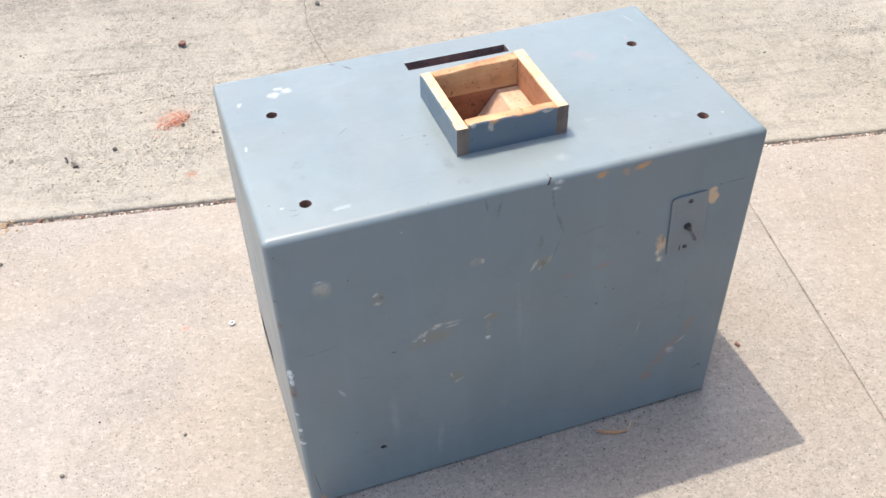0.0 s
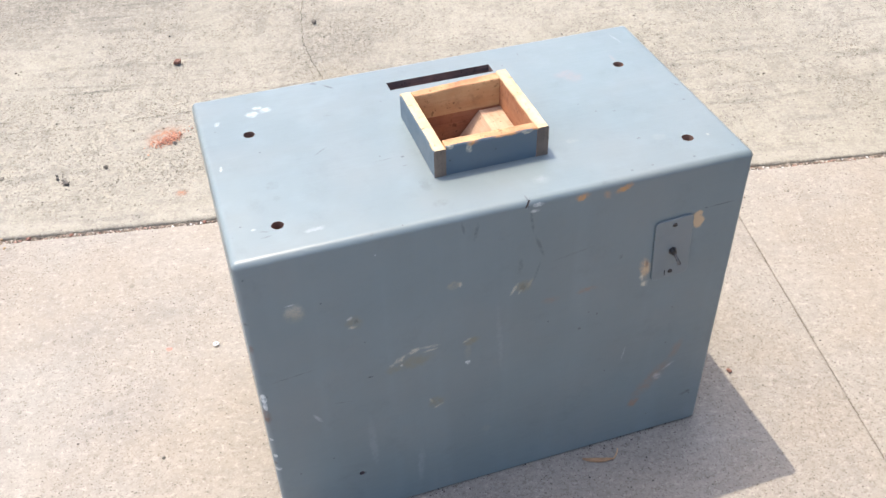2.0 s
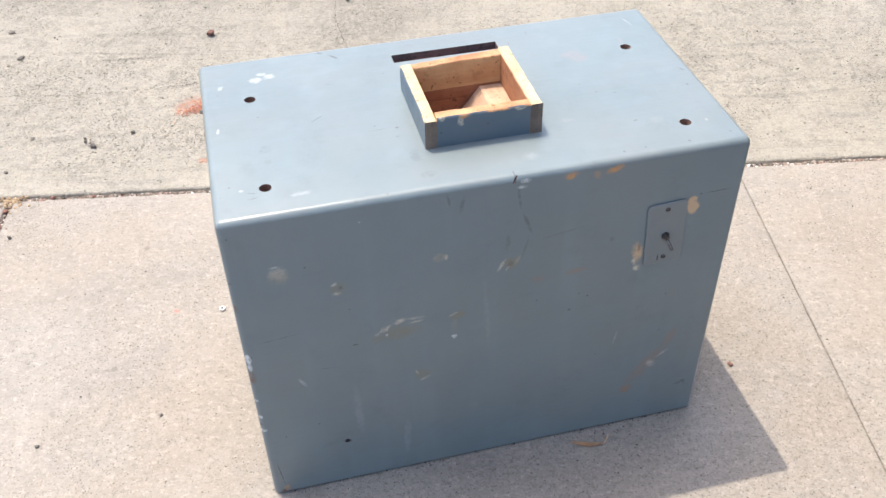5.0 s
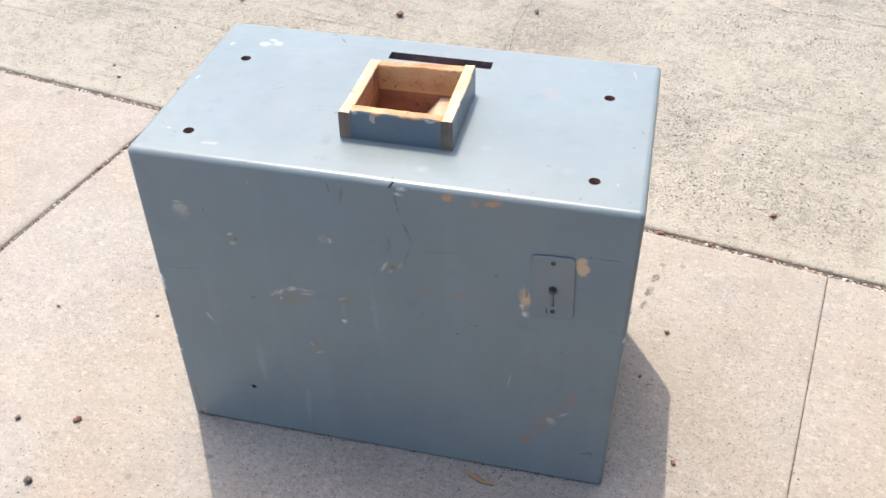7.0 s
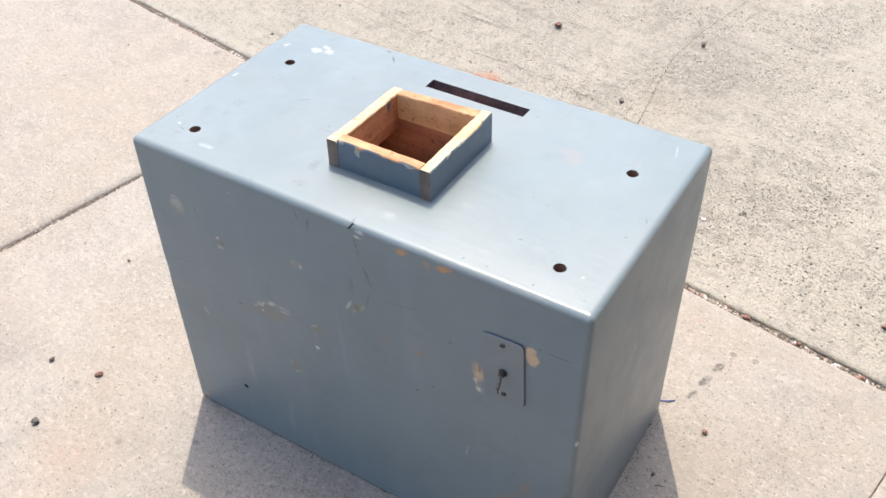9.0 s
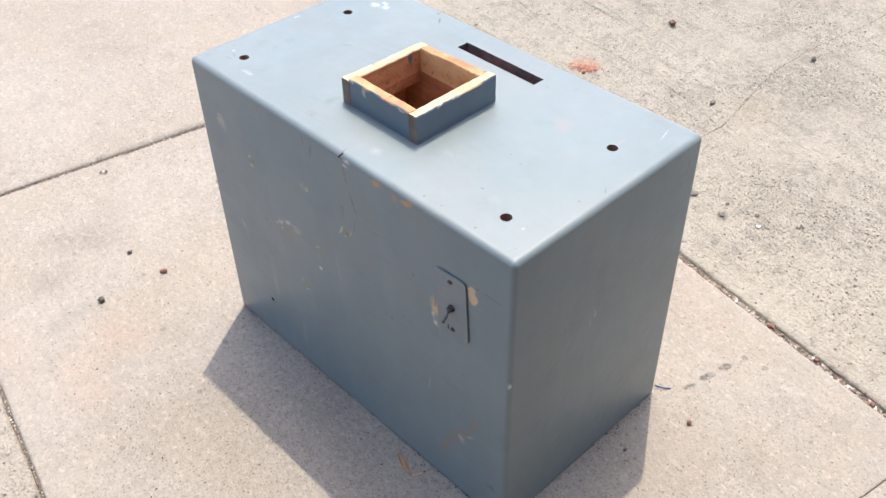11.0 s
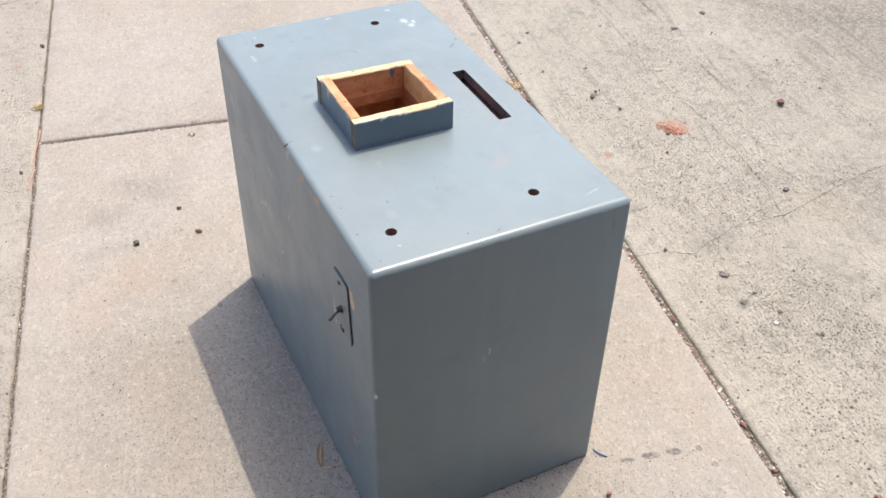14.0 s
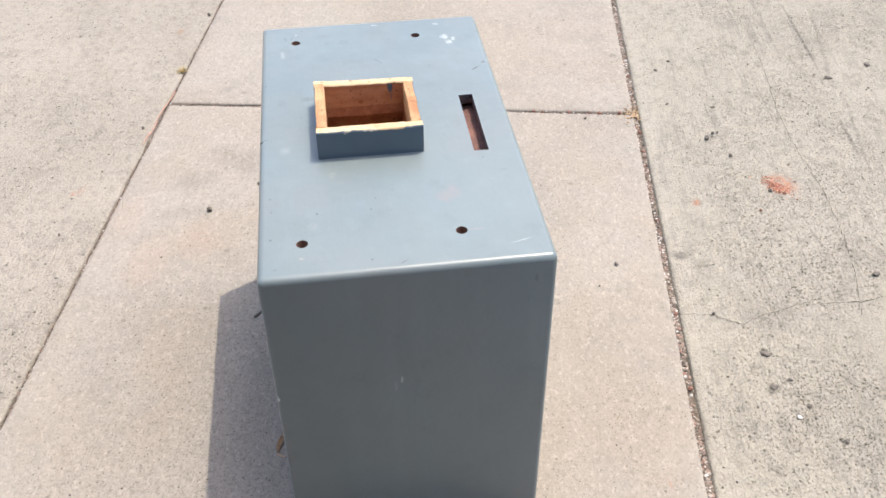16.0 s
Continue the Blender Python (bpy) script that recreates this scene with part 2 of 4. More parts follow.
# the CHAR spot at (-0.469, 2.592) paints the shade in a shallow hollow
far_marks = [
    mark(-0.004, 2.265, 0.070, 0.045, ORANGE, 0.75, 0.9, 30), mark(0.010, 2.240, 0.045, 0.020, ORANGE, 0.85, 0.8, 30),
    mark(0.010, 2.030, 0.022, 0.015, ORANGE, 0.75, 0.9), mark(-0.27, 2.175, 0.010, 0.009, CHAR, 0.95, 0.5),
    mark(0.556, 1.991, 0.013, 0.010, CHAR, 0.9, 0.5, 30), mark(0.389, 2.322, 0.009, 0.008, CHAR, 0.9, 0.5),
    mark(-0.469, 2.592, 0.011, 0.009, CHAR, 0.9, 0.5), mark(-0.266, 2.155, 0.009, 0.008, CHAR, 0.9, 0.5),
    mark(0.82, 2.042, 0.009, 0.007, CHAR, 0.9, 0.5), mark(0.666, 1.961, 0.016, 0.013, GREY, 0.75, 0.6),
    mark(0.748, 1.986, 0.012, 0.009, GREY, 0.75, 0.6), mark(1.207, 1.853, 0.011, 0.008, CHAR, 0.85, 0.5),
    mark(0.70, 1.885, 0.014, 0.011, GREY, 0.55, 0.6), mark(-0.416, 2.225, 0.009, 0.005, CHAR, 0.85, 0.5),
    mark(0.203, 1.922, 0.030, 0.022, GREY, 1.3, 0.8, 60), mark(0.45, 2.06, 0.13, 0.10, GREY, 0.35, 1.0),
    mark(0.50, 2.36, 0.14, 0.12, (0.22, 0.18, 0.12), 0.30, 1.0), mark(0.60, 2.20, 0.42, 0.20, GREY, 0.16, 1.0), mark(0.85, 2.10, 0.30, 0.14, GREY, 0.18, 1.0), mark(0.10, 2.60, 0.45, 0.22, GREY, 0.16, 1.0), mark(0.32, 2.30, 0.10, 0.12, GREY, 0.30, 1.0),
    ((-1.15, 2.50, 0.07), (0.42, 0.012, 0.05), GREY, 0.45, 0.9, -6),
    ((-0.55, 2.56, 0.08), (0.40, 0.016, 0.05), GREY, 0.45, 0.9, -3), ((-0.62, 2.47, 0.07), (0.30, 0.008, 0.05), GREY, 0.5, 0.9, -5),
    ((-0.70, 2.75, 0.10), (0.60, 0.03, 0.06), GREY, 0.35, 1.0, -4), ((-1.0, 2.95, 0.13), (0.6, 0.05, 0.06), GREY, 0.35, 1.0, -4),
    ((-0.85, 2.262, 0.045), (0.22, 0.003, 0.05), GREY, 0.5, 0.6, 2.5), ((-0.18, 2.26, 0.045), (0.07, 0.007, 0.05), GREY, 0.6, 0.9, 11), ((-0.09, 2.40, 0.06), (0.07, 0.009, 0.05), GREY, 0.6, 0.9, 14), ((-0.14, 2.317, 0.05), (0.07, 0.010, 0.05), GREY, 0.5, 0.9, -5),
    ((-1.21, 2.450, 0.066), (0.29, 0.007, 0.05), GREY, 1.0, 0.7, 1.5), ((-0.62, 2.446, 0.066), (0.14, 0.008, 0.05), GREY, 0.9, 0.8, 1),
    ((0.3, FAR_V + 0.009, 0.0), (3.0, 0.007, 0.05), (0.085, 0.075, 0.065), 0.55, 0.9, 0),
    ((-0.75, 3.02, 0.13), (0.95, 0.50, 0.3), GREY, 0.62, 1.0, 0), ((0.05, 2.60, 0.08), (0.40, 0.30, 0.2), GREY, 0.38, 1.0, -30),
    ((0.29, 2.061, 0.02), (0.017, 0.012, 0.05), GREY, 0.8, 0.6, 30), ((0.39, 2.0, 0.012), (0.016, 0.012, 0.05), GREY, 0.6, 0.7, 0),
    ((0.3, 1.925, 0.0), (3.0, 0.035, 0.05), (0.35, 0.32, 0.275), 0.30, 1.0, 0),
]
near_marks = [
    mark(-0.281, 0.393, 0.014, 0.011, ORANGE, 0.7, 0.9), mark(-0.29, 0.41, 0.04, 0.02, ORANGE, 0.22, 1.0),
    mark(-1.205, 0.609, 0.030, 0.016, ORANGE, 0.5, 1.0), mark(-0.506, 0.320, 0.012, 0.008, GREY, 0.85, 0.6),
    mark(-1.217, 0.271, 0.011, 0.007, CHAR, 0.9, 0.5), mark(-1.383, 0.143, 0.008, 0.006, CHAR, 0.8, 0.5),
    mark(-1.347, 0.387, 0.009, 0.006, CHAR, 0.8, 0.5), mark(-0.55, 0.40, 0.012, 0.006, GREY, 0.7, 0.6),
    mark(-0.05, 0.36, 0.10, 0.04, GREY, 0.2, 1.0),
]
left_marks = [mark(-0.82, 2.035, 0.020, 0.018, GREY, 0.65, 0.7), mark(-0.78, 2.02, 0.012, 0.012, GREY, 0.55, 0.7),
              ((LEFT_U - 0.010, 1.16, 0.0), (0.024, 0.50, 0.05), GREY, 0.50, 1.0, 0), ((LEFT_U - 0.014, 0.90, 0.0), (0.012, 0.030, 0.05), GREY, 0.9, 0.8, 10)]

# ---- plain materials ----
n = Nodes("joint_dirt", 0.95, 0.1)
c = n.mix(n.ramp(n.noise(220, 4, 0.7), 0.35, 0.7), (0.05, 0.041, 0.034), (0.186, 0.154, 0.121))
DIRT = n.done(c, n.noise(300, 3), 0.002)

n = Nodes("crack_dirt", 0.95, 0.1)
CRACKED = n.done(n.mix(n.ramp(n.noise(160, 4, 0.7), 0.35, 0.65), (0.035, 0.030, 0.024), (0.105, 0.090, 0.072)), n.noise(300, 3), 0.001)

n = Nodes("street", 0.92, 0.2)
STREET = n.done(n.mix(n.ramp(n.noise(0.8, 6, 0.6), 0.35, 0.7), (0.224, 0.204, 0.177), (0.184, 0.171, 0.151)), n.noise(120, 4), 0.003)

MID = concrete_smooth("concrete_mid", mid_marks)
LEFT = concrete_smooth("concrete_left", left_marks)
RIGHT = concrete_smooth("concrete_right")
FAR = concrete_rough("concrete_far", far_marks)
NEAR = concrete_rough("concrete_near", near_marks, 0.2, (1.005, 0.985, 1.025))


def per_piece(name, colours, rough=0.8, fine=300):
    """Loose bits: each takes one of a run of colours."""
    n = Nodes(name, rough, 0.25)
    g = n.add("ShaderNodeNewGeometry")
    r = n.add("ShaderNodeValToRGB")
    n.put(g.outputs["Random Per Island"], r.inputs[0])
    r.color_ramp.interpolation = "CONSTANT"
    while len(r.color_ramp.elements) < len(colours):
        r.color_ramp.elements.new(0.5)
    for i, (e, col) in enumerate(zip(r.color_ramp.elements, colours)):
        e.position, e.color = i / len(colours), (*col, 1)
    c = n.mix(n.ramp(n.noise(fine, 3), 0.3, 0.7, 0, 0.4), r.outputs[0], (0.12, 0.1, 0.09))
    return n.done(c, n.noise(fine * 2, 3), 0.0006)


GRIT = per_piece("grit", [(0.383, 0.348, 0.304), (0.557, 0.548, 0.522), (0.223, 0.178, 0.139), (0.074, 0.061, 0.049), (0.174, 0.139, 0.109), (0.287, 0.191, 0.152), (0.056, 0.046, 0.039), (0.287, 0.248, 0.204), (0.365, 0.296, 0.244), (0.139, 0.117, 0.091), (0.096, 0.078, 0.063), (0.252, 0.135, 0.104), (0.217, 0.178, 0.144)])
CRUMB = per_piece("crumbs", [(0.049, 0.042, 0.035), (0.111, 0.09, 0.077), (0.07, 0.056, 0.049), (0.174, 0.139, 0.111), (0.042, 0.035, 0.035)])
LITTER = per_piece("litter", [(0.27, 0.178, 0.1), (0.331, 0.235, 0.135), (0.139, 0.096, 0.061), (0.383, 0.287, 0.174)])
DUST = per_piece("brick_dust", [(0.418, 0.174, 0.104), (0.348, 0.132, 0.084), (0.459, 0.23, 0.146), (0.237, 0.09, 0.063)])


def plain(name, colour, rough=0.7, spec=0.3, metal=0.0, dark=0.6, scale=180):
    n = Nodes(name, rough, spec, metal)
    k = n.noise(scale, 4, 0.6)
    c = n.mix(n.ramp(k, 0.35, 0.72), colour, tuple(v * dark for v in colour))
    return n.done(c, k, 0.0008, 0.6)


BRICK = plain("red_brick", (0.207, 0.11, 0.085), 0.9, 0.2)
DARKSTONE = plain("dark_stone", (0.142, 0.124, 0.106), 0.85)
STEEL = plain("zinc_steel", (0.644, 0.644, 0.626), 0.35, 0.5, 1.0, 0.8)
DULL = plain("dull_steel", (0.106, 0.099, 0.096), 0.42, 0.5, 0.8, 0.6)
LEAFMAT = plain("dry_leaf", (0.497, 0.317, 0.184), 0.75, 0.3, 0.0, 0.8, 90)
BARK = plain("peeled_bark", (0.397, 0.234, 0.177), 0.85)
PAPER = plain("paper", (0.552, 0.545, 0.523), 0.8, 0.2, 0.0, 0.85)
BLUE = plain("blue_plastic", (0.042, 0.078, 0.241), 0.45, 0.4)
BLACK = plain("flat_black", (0.017, 0.017, 0.017), 0.6)
STRAW = plain("dry_grass", (0.439, 0.333, 0.155), 0.8)
STEM = plain("dry_stem", (0.155, 0.134, 0.071), 0.7)


# ---- building helpers ----
def mesh_of(bm, name):
    me = bpy.data.meshes.new(name)
    bm.to_mesh(me)
    bm.free()
    return me


def part(name, bm, material, parent, label="", smooth=False):
    """Links a bmesh as one mesh object under a thing or a part."""
    me = bm if isinstance(bm, bpy.types.Mesh) else mesh_of(bm, name)
    for m in material if isinstance(material, (list, tuple)) else [material]:
        me.materials.append(m)
    if smooth:
        me.polygons.foreach_set("use_smooth", [True] * len(me.polygons))
    ob = new(name, me)
    ob.parent = parent
    return tagged(ob, label)


def box_bm(x0, x1, y0, y1, z0, z1, bevel=0.0, seg=2):
    bm = bmesh.new()
    bmesh.ops.create_cube(bm, size=1, matrix=Matrix.Translation(((x0 + x1) / 2, (y0 + y1) / 2, (z0 + z1) / 2)) @ Matrix.Diagonal((x1 - x0, y1 - y0, z1 - z0, 1)))
    if bevel:
        bmesh.ops.bevel(bm, geom=bm.edges[:], offset=bevel, segments=seg, affect="EDGES", profile=0.5)
    return bm


def stone_bm(size, seed, flat=0.75, sub=2, rough=0.6):
    """A broken bit of stone, resting on z = 0."""
    bm = bmesh.new()
    bmesh.ops.create_icosphere(bm, subdivisions=sub, radius=1)
    o = Vector((seed * 3.7, seed * 1.3, seed * 0.7))
    for v in bm.verts:
        k = 1 + rough * noise.noise(v.co * 1.1 + o) + 0.3 * noise.noise(v.co * 2.6 + o)
        v.co = Vector((v.co.x * size * k, v.co.y * size * k * 0.8, v.co.z * size * k * flat))
    low = min(v.co.z for v in bm.verts)
    for v in bm.verts:
        v.co.z -= low + size * 0.05
    return bm


def place(ob, x, y, lift=0.0, turn=0.0):
    ob.matrix_world = pose(x, y, ground_z(x, y) + lift, 0, 0, turn)
    return ob


# ---- large structure: the street sheet and the slabs ----
pavement = tagged(new("pavement"), "weathered beige concrete slabs with dirty open joints", "pavement", kind="structure")
pavement.matrix_world = pose(0, 0, 0, 0, 0, SLAB_TURN)

bm = bmesh.new()
profile = [(-400, -0.03), (1.90, -0.03), (5.9, 0.44), (400, 0.44)]
rows = [[bm.verts.new((u, v, z)) for u in (-400, 400)] for v, z in profile]
for a, b in zip(rows, rows[1:]):
    bm.faces.new((a[0], a[1], b[1], b[0]))
ground = part("ground", bm, STREET, None)
ground.matrix_world = pose(0, 0, 0, 0, 0, SLAB_TURN)
tagged(ground, "pale weathered concrete street under the slabs", "ground", kind="structure")


def slab(u0, u1, v0, v1, material, gap, slope=0.0, seed=0, label="", crisp=(1, 1)):
    """One slab with tooled, slightly ragged edges; gap: how far each side stands back (u0, u1, v0, v1)."""
    u0, u1, v0, v1 = u0 + gap[0], u1 - gap[1], v0 + gap[2], v1 - gap[3]

    def steps(a, b):
        k = max(4, int((b - a) / 0.03))
        inner = np.linspace(a + 0.012, b - 0.012, k)
        return [a, a, a + 0.0015, a + 0.005, *inner, b - 0.005, b - 0.0015, b, b]

    us, vs = steps(u0, u1), steps(v0, v1)
    drop = [0.06, 0.006, 0.0028, 0.0008]
    verts, faces = [], []
    for j, v in enumerate(vs):
        dj = drop[j] if j < 4 else drop[len(vs) - 1 - j] if len(vs) - 1 - j < 4 else 0
        for i, u in enumerate(us):
            di = drop[i] if i < 4 else drop[len(us) - 1 - i] if len(us) - 1 - i < 4 else 0
            di *= crisp[0] if i < 4 else crisp[1]
            p = Vector((u * 9, v * 9, seed))
            ragged = 0.0022 * noise.noise(p * 3.0) + 0.0012 * noise.noise(p * 11.0)
            even = crisp[0] if i < 4 else crisp[1]
            pu = u + (ragged * (1 if even == 1 else 0.12) if di else 0)
            pv = v + (ragged if dj else 0)
            z = slope * (v - FAR_V) + 0.0016 * noise.noise(p * 0.35) - max(di, dj)
            if 0 < max(di, dj) < 0.05:
                z += 0.0012 * noise.noise(p * 6.0)
            verts.append((pu, pv, z))
    w = len(us)
    for j in range(len(vs) - 1):
        for i in range(w - 1):
            faces.append((j * w + i, j * w + i + 1, (j + 1) * w + i + 1, (j + 1) * w + i))
    me = bpy.data.meshes.new("slab")
    me.from_pydata(verts, [], faces)
    return part("slab", me, material, pavement, label, True)


slab(LEFT_U, RIGHT_U, NEAR_V, FAR_V, MID, (0.0055, 0.0011, 0.0035, 0.0075), 0, 1, crisp=(1, 0.3))
slab(-2.65, LEFT_U, NEAR_V, FAR_V, LEFT, (0.004, 0.0065, 0.0035, 0.0075), 0, 2)
slab(RIGHT_U, 2.80, NEAR_V, FAR_V, RIGHT, (0.0011, 0.004, 0.0035, 0.0075), 0, 3, crisp=(0.3, 1))
slab(-4.45, -2.65, NEAR_V, FAR_V, LEFT, (0.004, 0.004, 0.0035, 0.006), 0, 4)
slab(-4.45, 4.6, FAR_V, 5.6, FAR, (0.0, 0.0, 0.0075, 0.0), RISE, 5, "coarse broomed street concrete with open grey aggregate")
slab(-4.45, 2.8, -2.6, NEAR_V, NEAR, (0.0, 0.0, 0.0, 0.0035), 0, 6, "coarse worn concrete with scattered grit")

# added dark wall, never in view, that blocks sky light from the end face
n = Nodes("shade_wall_dark", 0.8, 0.2)
WALL_DARK = n.done(n.mix(n.ramp(n.noise(2.0, 5, 0.6, stretch=(1, 6, 0.6)), 0.3, 0.7), (0.075, 0.06, 0.05), (0.045, 0.038, 0.033)), n.noise(40, 3), 0.002)
shade_wall = part("shade_wall", box_bm(2.13, 2.23, -2.5, 1.85, -0.03, 2.4), WALL_DARK, None)
tagged(shade_wall, "added unseen dark wall that keeps light off the box end", "wall", kind="structure")

# dirt lying in the joints
def joint_fill(u0, u1, v0, v1, depth):
    along_u = (u1 - u0) > (v1 - v0)
    k = int(max(u1 - u0, v1 - v0) / 0.012)
    bm = bmesh.new()
    prev = None
    for i in range(k + 1):
        f = i / k
        if along_u:
            u = u0 + (u1 - u0) * f
            pts = [(u, v0 + (v1 - v0) * g) for g in (0, 0.3, 0.7, 1)]
        else:
            v = v0 + (v1 - v0) * f
            pts = [(u0 + (u1 - u0) * g, v) for g in (0, 0.3, 0.7, 1)]
        row = [bm.verts.new((a, b, -depth + 0.0035 * noise.noise(Vector((a * 40, b * 40, 1))))) for a, b in pts]
        if prev:
            for a in range(3):
                bm.faces.new((prev[a], prev[a + 1], row[a + 1], row[a]))
        prev = row
    bmesh.ops.recalc_face_normals(bm, faces=bm.faces[:])
    ob = part("joint_dirt", bm, DIRT, None, smooth=True)
    ob.matrix_world = pose(0, 0, 0, 0, 0, SLAB_TURN)
    return tagged(ob, "dark dirt packed in the open slab joint", "dirt", kind="structure")


joint_fill(-4.4, 2.8, FAR_V - 0.02, FAR_V + 0.02, 0.006)
joint_fill(-4.4, 2.8, NEAR_V - 0.015, NEAR_V + 0.015, 0.007)
joint_fill(LEFT_U - 0.015, LEFT_U + 0.015, NEAR_V + 0.016, FAR_V - 0.021, 0.0075)
joint_fill(RIGHT_U - 0.012, RIGHT_U + 0.012, NEAR_V + 0.016, FAR_V - 0.021, 0.0050)


# hairline crack across the street slab
def crack(path, width, seed):
    rnd = random.Random(seed)
    pts = []
    for (a, b), (c_, d_) in zip(path, path[1:]):
        k = max(2, int(math.dist((a, b), (c_, d_)) / 0.008))
        for i in range(k):
            f = i / k
            pts.append((a + (c_ - a) * f + rnd.uniform(-0.003, 0.003), b + (d_ - b) * f + rnd.uniform(-0.003, 0.003)))
    bm = bmesh.new()
    prev = None
    for i, (a, b) in enumerate(pts):
        q = pts[min(i + 1, len(pts) - 1)]
        p = pts[max(i - 1, 0)]
        d = Vector((q[0] - p[0], q[1] - p[1]))
        d.normalize()
        w = width * (0.35 + 0.9 * abs(noise.noise(Vector((a * 30, b * 30, seed)))))
        row = [bm.verts.new((a - d.y * s * w, b + d.x * s * w, RISE * max(0, b - FAR_V) + 0.0022)) for s in (-1, 1)]
        if prev:
            bm.faces.new((prev[0], prev[1], row[1], row[0]))
        prev = row
    bmesh.ops.recalc_face_normals(bm, faces=bm.faces[:])
    ob = part("crack", bm, CRACKED, None)
    ob.matrix_world = pose(0, 0, 0, 0, 0, SLAB_TURN)
    return tagged(ob, "thin crooked crack filled with dark dirt in street concrete", "crack", kind="structure")


crack([(-1.818, 0.462), (-1.816, 0.43), (-1.812, 0.385), (-1.802, 0.345), (-1.786, 0.310), (-1.780, 0.255), (-1.762, 0.20), (-1.79, 0.10), (-1.77, -0.05), (-1.80, -0.30)], 0.0030, 14)
crack([(0.40, 3.10), (0.454, 3.046), (0.527, 2.962), (0.598, 2.969), (0.674, 2.960), (0.718, 2.942), (0.859, 2.955), (1.009, 2.951), (1.2, 2.98)], 0.0015, 9)
crack([(0.058, 1.899), (0.063, 1.97), (0.101, 2.03), (0.074, 2.078), (0.043, 2.168), (0.046, 2.227), (0.049, 2.298), (0.022, 2.399), (-0.011, 2.50), (-0.034, 2.60), (-0.036, 2.75), (-0.01, 2.95), (-0.03, 3.3)], 0.0011, 3)
crack([(0.043, 2.172), (0.012, 2.25), (-0.006, 2.36), (-0.010, 2.441), (-0.03, 2.50)], 0.0006, 5)
# long score worn into the street slab by the broom
crack([(-1.519, 2.275), (-1.251, 2.300), (-1.021, 2.298), (-0.747, 2.288), (-0.564, 2.297), (-0.46, 2.310), (-0.36, 2.320), (-0.203, 2.321), (-0.03, 2.309), (0.10, 2.285)], 0.0010, 12)


# ---- loose grit, one object for each lot ----
def scatter(name, count, spot_at, size, material, label, seed, category="grit"):
    rnd = random.Random(seed)
    base = bmesh.new()
    bmesh.ops.create_icosphere(base, subdivisions=1, radius=1)
    vs = [v.co.copy() for v in base.verts]
    fs = [[v.index for v in f.verts] for f in base.faces]
    base.free()
    verts, faces = [], []
    for _ in range(count):
        u, v, z = spot_at(rnd)
        s = size(rnd)
        a, c_, s_ = rnd.uniform(0, 6.28), 0, 0
        c_, s_ = math.cos(a), math.sin(a)
        fx, fy, fz = s * rnd.uniform(0.8, 1.5), s * rnd.uniform(0.6, 1.0), s * rnd.uniform(0.45, 0.8)
        o = len(verts)
        for q in vs:
            k = rnd.uniform(0.75, 1.15)
            x, y = q.x * fx * k, q.y * fy * k
            verts.append((u + x * c_ - y * s_, v + x * s_ + y * c_, z + fz * 0.5 + q.z * fz * k))
        faces += [[o + i for i in f] for f in fs]
    me = bpy.data.meshes.new(name)
    me.from_pydata(verts, [], faces)
    ob = part(name, me, material, None)
    ob.matrix_world = pose(0, 0, 0, 0, 0, SLAB_TURN)
    return tagged(ob, label, category, kind="stuff")


def clumped(rnd, lo, hi, seed):
    while True:
        u = rnd.uniform(lo, hi)
        if noise.noise(Vector((u * 5, seed, 0))) > rnd.uniform(-0.7, 0.45):
            return u


def small(lo, hi, p=2.5):
    return lambda r: lo + (hi - lo) * r.random() ** p


scatter("joint_grit", 6500, lambda r: (clumped(r, -1.6, 2.0, 1.0), FAR_V + r.uniform(-0.0088, 0.0050), -0.0068), small(0.0012, 0.0048), GRIT, "mixed pale and dark grit lodged in the street joint", 11)
scatter("joint_grit", 1500, lambda r: (clumped(r, -1.6, 0.9, 2.0), NEAR_V + r.uniform(-0.004, 0.004), -0.007), small(0.001, 0.003), GRIT, "fine grit lodged in a narrow slab joint", 12)
scatter("joint_grit", 1700, lambda r: (LEFT_U + r.gauss(0, 0.0045), r.uniform(NEAR_V, FAR_V), -0.007), small(0.001, 0.0036), GRIT, "fine grit lodged in a cross joint", 13)
scatter("loose_grit", 850, lambda r: (r.uniform(-2.0, 2.0), r.uniform(NEAR_V + 0.01, FAR_V - 0.01), -0.0004), small(0.0006, 0.0028, 4), CRUMB, "sparse dark crumbs of grit on the slabs", 14)


def on_far(r):
    u, v = r.uniform(-2.2, 2.2), FAR_V + 0.01 + 1.9 * r.random()
    return (u, v, RISE * (v - FAR_V) - 0.0004)


scatter("loose_grit", 800, on_far, small(0.0008, 0.0040, 4), CRUMB, "dark crumbs of grit on the coarse street concrete", 15)
scatter("loose_grit", 350, lambda r: (r.uniform(-2.0, 1.0), NEAR_V - 0.01 - 0.9 * r.random(), -0.0004), small(0.0008, 0.0035, 3), CRUMB, "dark crumbs of grit on worn concrete", 16)


def dust_at(x, y, spread):
    u, v, _ = uv(x, y)
    def at(r):
        a, b = r.gauss(0, spread), r.gauss(0, spread * 0.45)
        return (u + a * 0.87 - b * 0.5, v + a * 0.5 + b * 0.87, RISE * max(0, v + a * 0.5 - FAR_V) + 0.0002)

    return at


